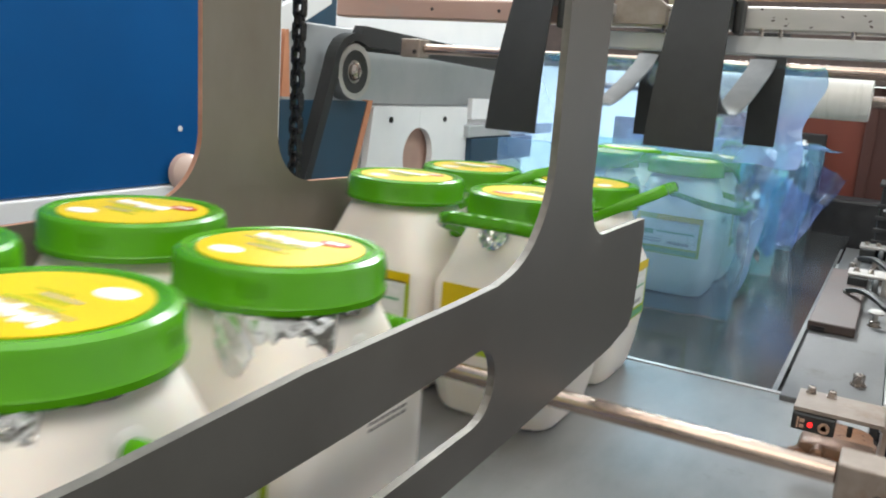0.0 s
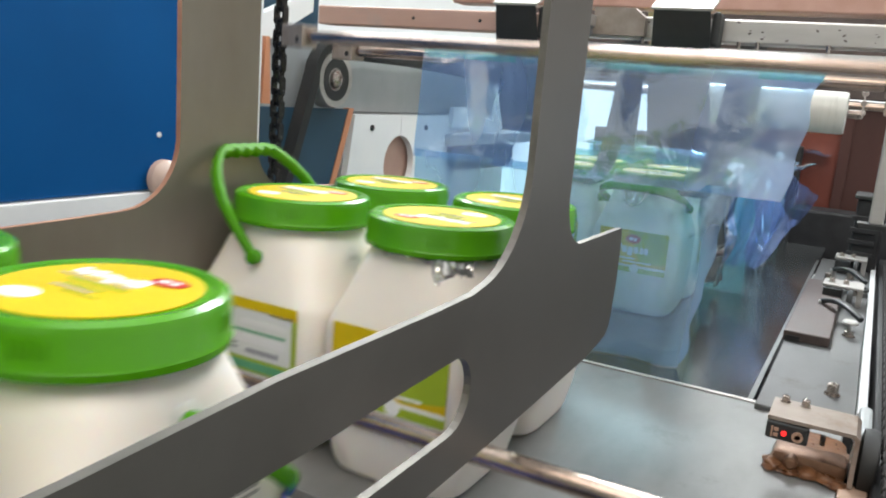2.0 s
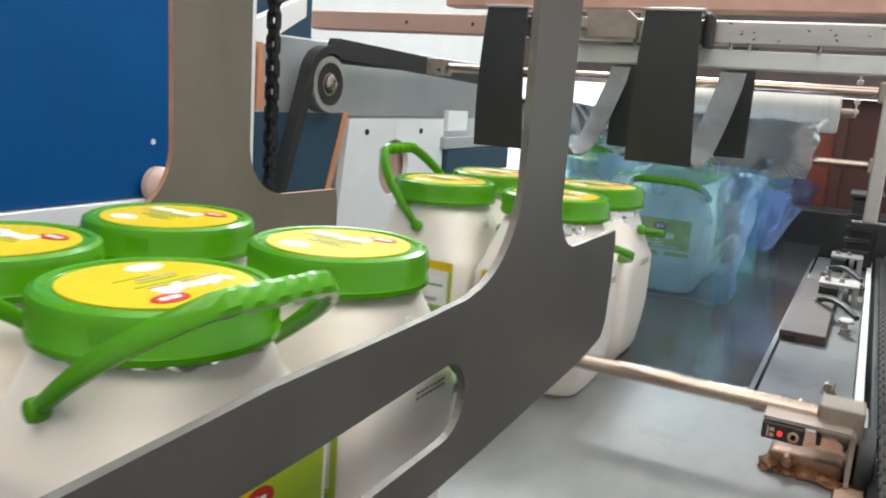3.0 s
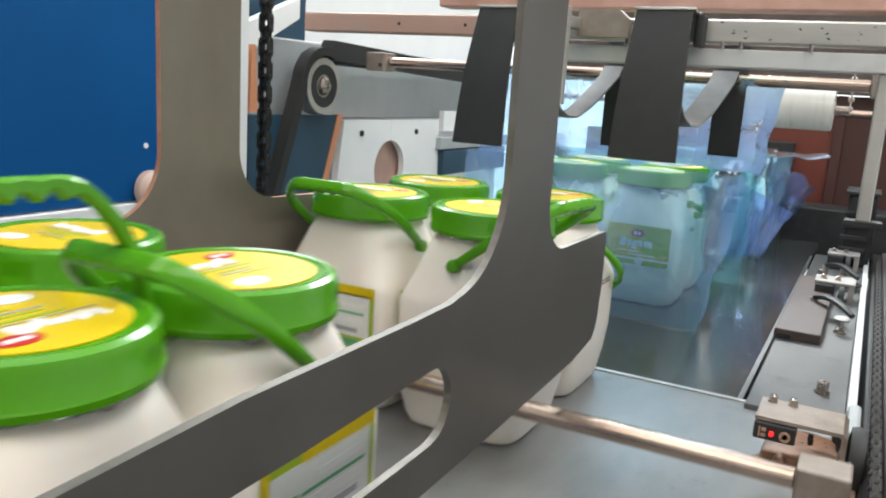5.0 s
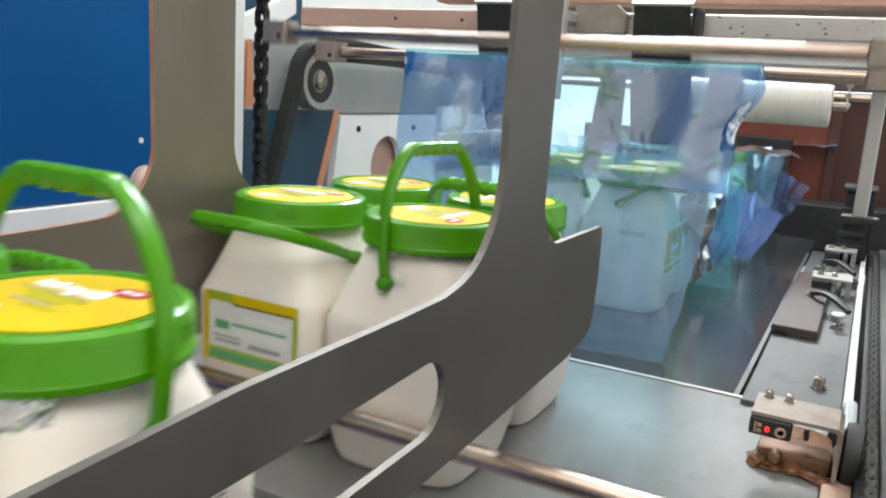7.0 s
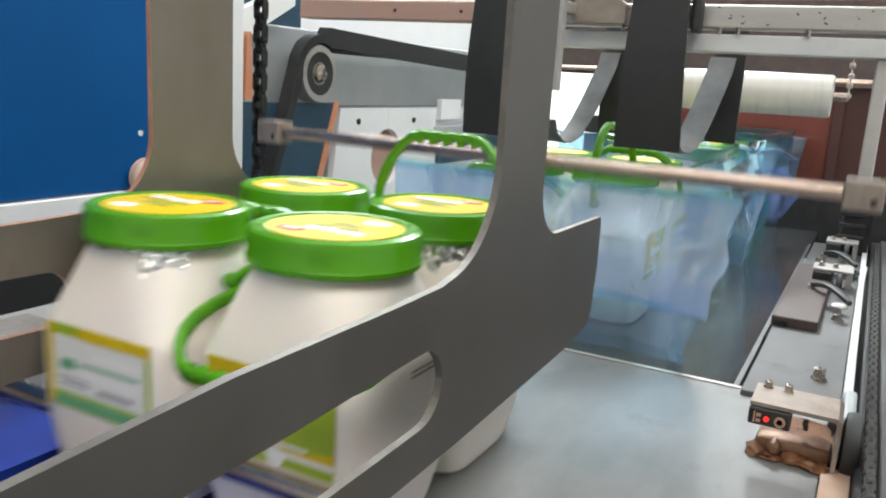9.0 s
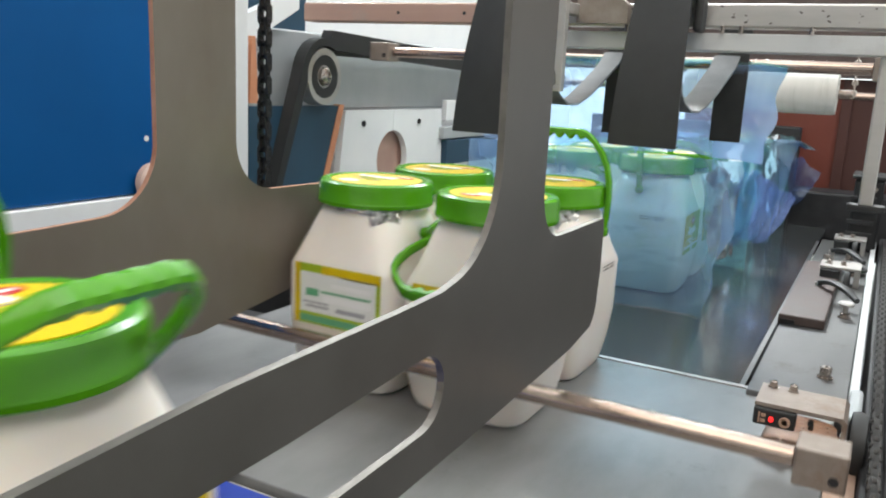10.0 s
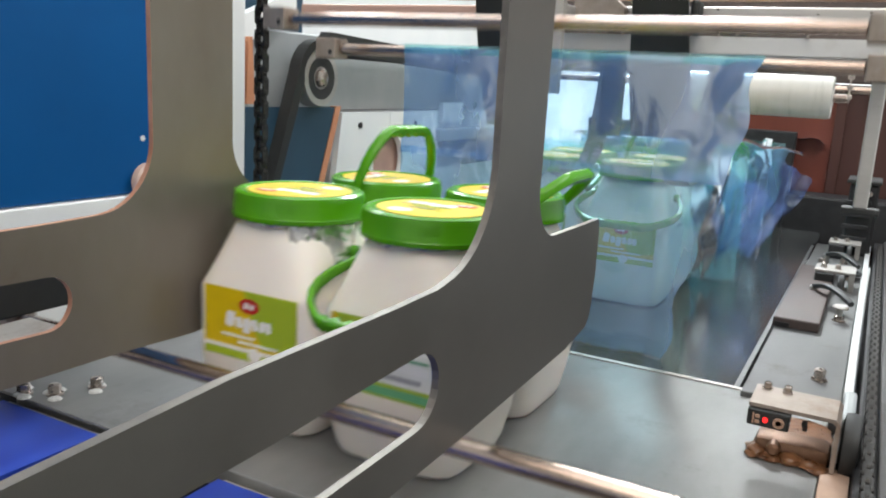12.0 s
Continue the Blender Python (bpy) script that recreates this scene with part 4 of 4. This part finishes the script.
# each pack: rear-left, rear-right, front-left, front-right as (turn, handle's turn, handle's lean, foil kind or None, foil turn)
# turn 0: front label to +x, 180: back label to +x, -90: front label to -y, 90: back label to -y
PACKS = {
    -3: [(90, 90, 80, None, 0), (-90, 0, -110, 0, 0), (90, 90, 10, None, 0), (0, 0, 60, None, 0)],
    -2: [(90, 90, -80, None, 0), (-90, 90, -60, None, 0), (90, 0, 20, None, 0), (0, 90, 80, None, 0)],
    -1: [(90, 90, -95, None, 0), (90, 0, 100, None, 0), (90, 90, 75, None, 0), (180, 90, -60, None, 0)],
    0: [(90, 90, 104, None, 0), (-90, 90, -72, 0, -10), (90, 0, 60, None, 0), (180, 0, 60, None, 0)],
    1: [(90, 0, -40, None, 0), (-90, 90, 108, 0, 40), (90, 90, 112, None, 0), (90, 90, 100, 1, 38)],
    2: [(90, 90, -55, None, 0), (0, -8, 54, None, 0), (90, 90, 130, None, 0), (90, 90, 130, None, 0)],
    3: [(90, 90, -70, None, 0), (0, -8, -3, None, 0), (90, 90, -70, None, 0), (180, 90, -50, None, 0)],
    4: [(90, 90, 72, 0, 42), (-90, 90, -110, None, 0), (90, 90, 76, None, 0), (90, 90, 4, 0, 35)],
    5: [(-90, 90, 112, 1, 62), (90, 90, -110, None, 0), (180, -5, 14, None, 0), (180, 0, 46, None, 0)],
}
FRILLED = {(1, 1), (1, 3), (3, 1), (2, 1), (4, 0), (5, 0), (3, 3), (5, 1)}
JARS = []
JX, JP = (-1.466, -1.022), 0.47
first = True
for k, jars in PACKS.items():
    for i, (turn, hturn, lean, foil, fturn) in enumerate(jars):
        m = at(JX[i % 2], 0, 0, 0, 0, turn)
        if first:
            j, first = MASTER, False
        else:
            j = copy_thing(MASTER, m)
        for c in j.children:
            if c.name.startswith("handle"):
                if abs(lean) > 95:
                    c.data = WIDE_ME
                c.matrix_local = at(0, 0, 0.515) @ pose(0, 0, 0, 0, 0, hturn - turn) @ pose(0, 0, 0, 0, lean, 0)
        if foil is not None:
            o = new("foil", FOIL_ME[foil])
            o.parent = j
            o["label"] = "crumpled silver foil seal under the lid"
            o.matrix_local = pose(0, 0, 0, 0, 0, fturn - turn)
        if (k, i) in FRILLED:
            o = new("foil_rim", FOIL_ME[2])
            o.parent = j
            o["label"] = "torn silver foil rim under the lid"
            o.matrix_local = pose(0, 0, 0, 0, 0, 50 * i + 30 * k)
        JARS.append((j, k, i, turn))

# ---- push bars ----
BARS = []
bar0 = thing("push_bar", "round polished steel push bar between two chain blocks", "push bar", "push bars")
part("rod", rod("x", -2.36, -0.085, 0.026, (0, 0), 20), M_ROD, bar0, smooth=True)
for s in (-2.42, -0.028):
    end = part("end_block", box(s - 0.058, s + 0.058, -0.055, 0.055, -0.048, 0.048, 0.006), M_BLOCK, bar0)
    part("bore", lathe([(0.012, -0.0565), (0.012, -0.054)], "y", 12, None, (s + 0.03, 0, -0.018)), M_DARK, end, "dark bore")
for k in range(-4, 6):
    BARS.append((bar0 if k == -4 else copy_thing(bar0, at(0, 0, -2)), k))


# ---- film ----
def sheet(x0, x1, z0, z1, seed, amp=0.02, nx=26, nz=20, bow=0.0, taper=0.0):
    """A creased hanging sheet in the x-z plane; taper draws its free edge in towards the bottom."""
    bm = bmesh.new()
    g = []
    for i in range(nx + 1):
        col = []
        for k in range(nz + 1):
            u = k / nz
            x, z = x0 + (x1 - taper * (1 - u) - x0) * i / nx, z0 + (z1 - z0) * u
            v = Vector((x * 2.3 + seed * 7.1, z * 1.4, seed))
            d = amp * (noise.noise(v) + 0.5 * noise.noise(v * 2.7)) + bow * math.sin(math.pi * u)
            d += 0.02 * math.sin(i / nx * 40 + seed) * (i / nx) ** 5 * min(1.0, amp / 0.05)
            edge = 0.9 * amp * noise.noise(Vector((seed, z * 6, 3))) * (i / nx) ** 4
            col.append(bm.verts.new((x + edge + 0.3 * amp * noise.noise(v + Vector((9, 0, 0))), d, z)))
        g.append(col)
    for i in range(nx):
        for k in range(nz):
            bm.faces.new((g[i][k], g[i + 1][k], g[i + 1][k + 1], g[i][k + 1]))
    return bm


def gather(x0, x1, z0, z1, seed, pleats=5, depth=0.06, nx=30, nz=14):
    """Film bunched into upright pleats, with a ragged lower hem and a slanting upper edge."""
    bm = bmesh.new()
    g = []
    for i in range(nx + 1):
        s = i / nx
        ph = s * pleats + 0.35 * noise.noise(Vector((seed, s * 3, 0)))
        fold = abs((ph % 1) * 2 - 1) - 0.5
        lo = z0 + 0.10 * noise.noise(Vector((s * 4, seed, 5))) + 0.10 * s
        hi = z1 - 0.16 * s * s + 0.06 * noise.noise(Vector((s * 5, seed, 1)))
        col = []
        for k in range(nz + 1):
            u = k / nz
            z = lo + (hi - lo) * u
            w = noise.noise(Vector((s * 3, z * 5, seed)))
            x = x0 + (x1 - x0) * s * (0.72 + 0.28 * u) + 0.03 * w
            col.append(bm.verts.new((x, depth * fold * (0.6 + 0.6 * u) + 0.05 * w, z)))
        g.append(col)
    for i in range(nx):
        for k in range(nz):
            bm.faces.new((g[i][k], g[i + 1][k], g[i + 1][k + 1], g[i][k + 1]))
    return bm


FILM = []
for k in range(-3, 6):
    a = thing("film_curtain", "clear bluish plastic film sheet drawn up behind a pack", "film", "film sheets")
    part("sheet", sheet(-1.86, -0.50, 0.0, 0.72, k + 11, 0.05, taper=0.13), M_FILM, a, smooth=True)
    b = thing("film_flap", "clear bluish plastic film flap folding over a pack", "film", "film sheets")
    part("sheet", sheet(-1.86, -0.27 if k == 0 else -0.40, -0.45, 0.0, k + 31, 0.06, taper=0.08), M_FLAP, b, smooth=True)
    part("hem", sheet(-1.86, -0.27 if k == 0 else -0.40, -0.025, 0.012, k + 31, 0.05, 26, 3), M_WRAP, b, "doubled upper edge of the film", smooth=True)
    c = thing("film_wrap", "clear bluish plastic film wrapped loosely round four jars", "film", "film wraps")
    part("front_sheet", sheet(-1.86, -0.62, 0.0, 0.70, k + 51, 0.03), M_WRAP, c, smooth=True)
    bm = gather(0.0, 0.95, 0.06, 0.72, k + 71, 4, 0.05)
    bmesh.ops.rotate(bm, cent=(0, 0, 0), matrix=Matrix.Rotation(radians(-90), 3, "Z"), verts=bm.verts)
    bmesh.ops.translate(bm, vec=(-0.73, 0, 0), verts=bm.verts)
    part("side_fold", bm, M_WRAP, c, "gathered blue film fold", smooth=True)
    part("end_fold", gather(-0.84, -0.40, 0.10, 0.60, k + 91, 3, 0.09), M_FOLD, c, "loose blue end of the film", smooth=True)
    FILM.append((a, b, c, k))


# ---- what moves ----
def curve(table, t):
    """Smooth value at t through a table of (time, value...)."""
    ts = [r[0] for r in table]
    out = []
    for n in range(1, len(table[0])):
        vs = [r[n] for r in table]
        if t <= ts[0]:
            s = (vs[1] - vs[0]) / (ts[1] - ts[0])
            out.append(vs[0] + s * (t - ts[0]))
            continue
        if t >= ts[-1]:
            s = (vs[-1] - vs[-2]) / (ts[-1] - ts[-2])
            out.append(vs[-1] + s * (t - ts[-1]))
            continue
        i = max(j for j in range(len(ts)) if ts[j] <= t)
        i = min(i, len(ts) - 2)

        def slope(j):
            if j == 0 or j == len(ts) - 1:
                q = min(j, len(ts) - 2)
                return (vs[q + 1] - vs[q]) / (ts[q + 1] - ts[q])
            a, b = (vs[j] - vs[j - 1]) / (ts[j] - ts[j - 1]), (vs[j + 1] - vs[j]) / (ts[j + 1] - ts[j])
            return 0 if a * b <= 0 else 2 * a * b / (a + b)
        h = ts[i + 1] - ts[i]
        u = (t - ts[i]) / h
        out.append((2 * u ** 3 - 3 * u * u + 1) * vs[i] + (u ** 3 - 2 * u * u + u) * h * slope(i) + (3 * u * u - 2 * u ** 3) * vs[i + 1] + (u ** 3 - u * u) * h * slope(i + 1))
    return out


# rear row's centre along the line, by the time since the pack passed the end of the guides
PACK_Y = [(-8.5, -2.2), (-6, -1.15), (-5, -0.75), (-4, -0.33), (-3.5, -0.1), (-3.0, 0.26), (-2.5, 0.59), (-2.0, 0.88), (-1.5, 0.97), (-1.0, 1.34), (-0.5, 1.84), (0, 2.205), (0.5, 2.66), (1.0, 3.12),
          (1.5, 3.55), (2.0, 3.94), (2.5, 4.20), (3.5, 4.98), (4.5, 5.75), (6.0, 6.9), (9, 9.3)]
FAST_Y = [{-1.0: (-1.0, 1.42), 0: (0, 2.25), 0.5: (0.5, 2.70), 1.0: (1.0, 3.15)}.get(r[0], r) for r in PACK_Y]
SLOW_Y = [(r if r[0] != -0.5 else (-0.5, 1.77)) for r in PACK_Y]
EARLY_Y = [(-8.5, -2.2), (-6, -1.15), (-5, -0.75), (-4, -0.3), (-3.5, -0.02), (-3.0, 0.4), (-2.5, 0.66), (-2.0, 1.02), (-1.5, 1.045), (-1.0, 1.42), (-0.5, 1.86), (0, 2.205), (0.5, 2.66), (1.0, 3.12),
           (1.5, 3.55), (2.0, 3.94), (2.5, 4.20), (3.5, 4.98), (4.5, 5.75), (6.0, 6.9)]
LATE_Y = [(-8.5, -2.4), (-6, -1.35), (-5, -0.95), (-4, -0.62), (-3.5, -0.45), (-3.0, -0.14), (-2.5, 0.24), (-2.0, 0.78), (-1.5, 1.06), (-1.0, 1.42), (-0.5, 1.865), (0, 2.205), (0.5, 2.66)]
BAR_P = [(-14, 6.0, -0.62), (-5.5, 0.9, -0.62), (-4.2, -0.4, -0.6), (-3.6, -0.95, -0.2), (-3, -0.62, 0.16), (-1.0, 1.16, 0.17), (-0.5, 1.58, 0.17), (0, 1.95, 0.17), (0.5, 2.44, 0.17), (0.8, 2.78, 0.18), (1.0, 2.9, 0.24), (1.5, 2.9, 0.70), (2.0, 2.92, 1.19), (2.3, 2.92, 1.45), (3.0, 3.05, 2.0),
         (3.6, 3.25, 1.9), (4.15, 3.3, 1.38), (4.5, 3.3, 1.13), (5.0, 3.75, 1.13), (5.5, 4.3, 1.13), (6.5, 5.4, 1.12), (7.4, 6.3, 1.05), (7.9, 6.6, 0.75), (8.5, 6.6, 0.28), (8.8, 6.6, -0.2), (11, 6.0, -0.6), (14, 3, -0.6)]
STEPS = [i * 0.25 for i in range(49)]
# strap swing by the time within one cycle
SWING = [(0.0, -14), (0.25, -4), (0.5, 0), (1.55, 0), (1.75, 24), (2.2, 24), (2.4, -10), (2.5, -14)]
SLACK = [(0.0, -25), (0.25, -8), (0.5, 0), (1.55, 0), (1.75, 40), (2.1, 44), (2.35, -10), (2.5, -25)]
# film flap: place along the line, height of its upper edge and tilt, by the same time
FILM_Y = [(0.0, 3.03), (1.9, 3.035), (2.0, 3.06), (2.25, 3.34), (2.5, 3.70), (3.0, 4.34)]
FLAP = [(2.0, 3.06, 1.14, 0), (2.2, 3.28, 1.14, 5), (2.5, 3.70, 1.13, 22), (3.0, 4.12, 0.97, 48), (3.4, 4.45, 0.74, 86), (3.5, 4.53, 0.72, 88)]


# seconds by which a bar runs ahead of the common beat
BAR_LEAD = {0: -0.03, 1: -0.015, 3: 0.02, 4: 0.05}
# loose jars before the push bar closes a pack up
NUDGE = {1: (0.05, 0.0, 0.06, 0.015), 2: (0.0, -0.02, -0.045, 0.0), 3: (0.0, -0.01, -0.06, -0.06), 4: (-0.10, 0.0, 0.0, 0.0), 5: (-0.05, 0.04, 0.0, -0.06)}


def motions():
    for j, k, i, turn in JARS:
        table = {1: SLOW_Y, 3: EARLY_Y, 4: FAST_Y, 5: LATE_Y}.get(k, PACK_Y)
        rows = []
        for t in STEPS:
            u = t - 2.5 * k
            slack = NUDGE.get(k, (0, 0, 0, 0))[i] * min(1, max(0, (-0.7 - u) / 0.6))
            rows.append((t, at(JX[i % 2], curve(table, u)[0] + JP * (i // 2) + slack, 0, 0, 0, turn)))
        walk(j, rows)
    for b, k in BARS:
        walk(b, [(t, at(0, *curve(BAR_P, t - 2.5 * k + BAR_LEAD.get(k, 0.0)))) for t in STEPS])
    for s in STRAPS:
        x, y, z = s.matrix_world.translation / U
        rows = []
        for n in range(121):
            t = n * 0.1
            rows.append((t, at(x, y, z, curve(SWING, t % 2.5)[0])))
        walk(s, rows)
    for o in LOOPS:
        walk(o, [(n * 0.1, at(0, 0.47, -0.20, curve(SLACK, (n * 0.1) % 2.5)[0])) for n in range(121)])
    for a, b, c, k in FILM:
        ra, rb, rc = [], [], []
        for t in STEPS:
            u = t - 2.5 * k
            y = curve(PACK_Y, u)[0]
            rise = curve([(0.9, -1.3), (1.0, -0.95), (1.5, -0.5), (1.95, 0.0), (2.2, 0.0)], min(max(u, 0.9), 2.1))[0]
            back = curve(FILM_Y, u)[0] if u < 3.0 else y - 0.26
            ra.append((t, at(0, back, rise)))
            if u <= 2.0:
                rb.append((t, at(0, back, rise + 1.14)))
            elif u < 3.5:
                fy, fz, fa = curve(FLAP, u)
                rb.append((t, at(0, fy, fz, fa)))
            else:
                rb.append((t, at(0, y - 0.44, 0.72, 88)))
            rc.append((t, at(0, y + 0.72, 0 if u > 2.0 else -1.4 + 1.4 * max(0, (u - 1.2) / 0.8))))
        walk(a, ra)
        walk(b, rb)
        walk(c, rc)


motions()
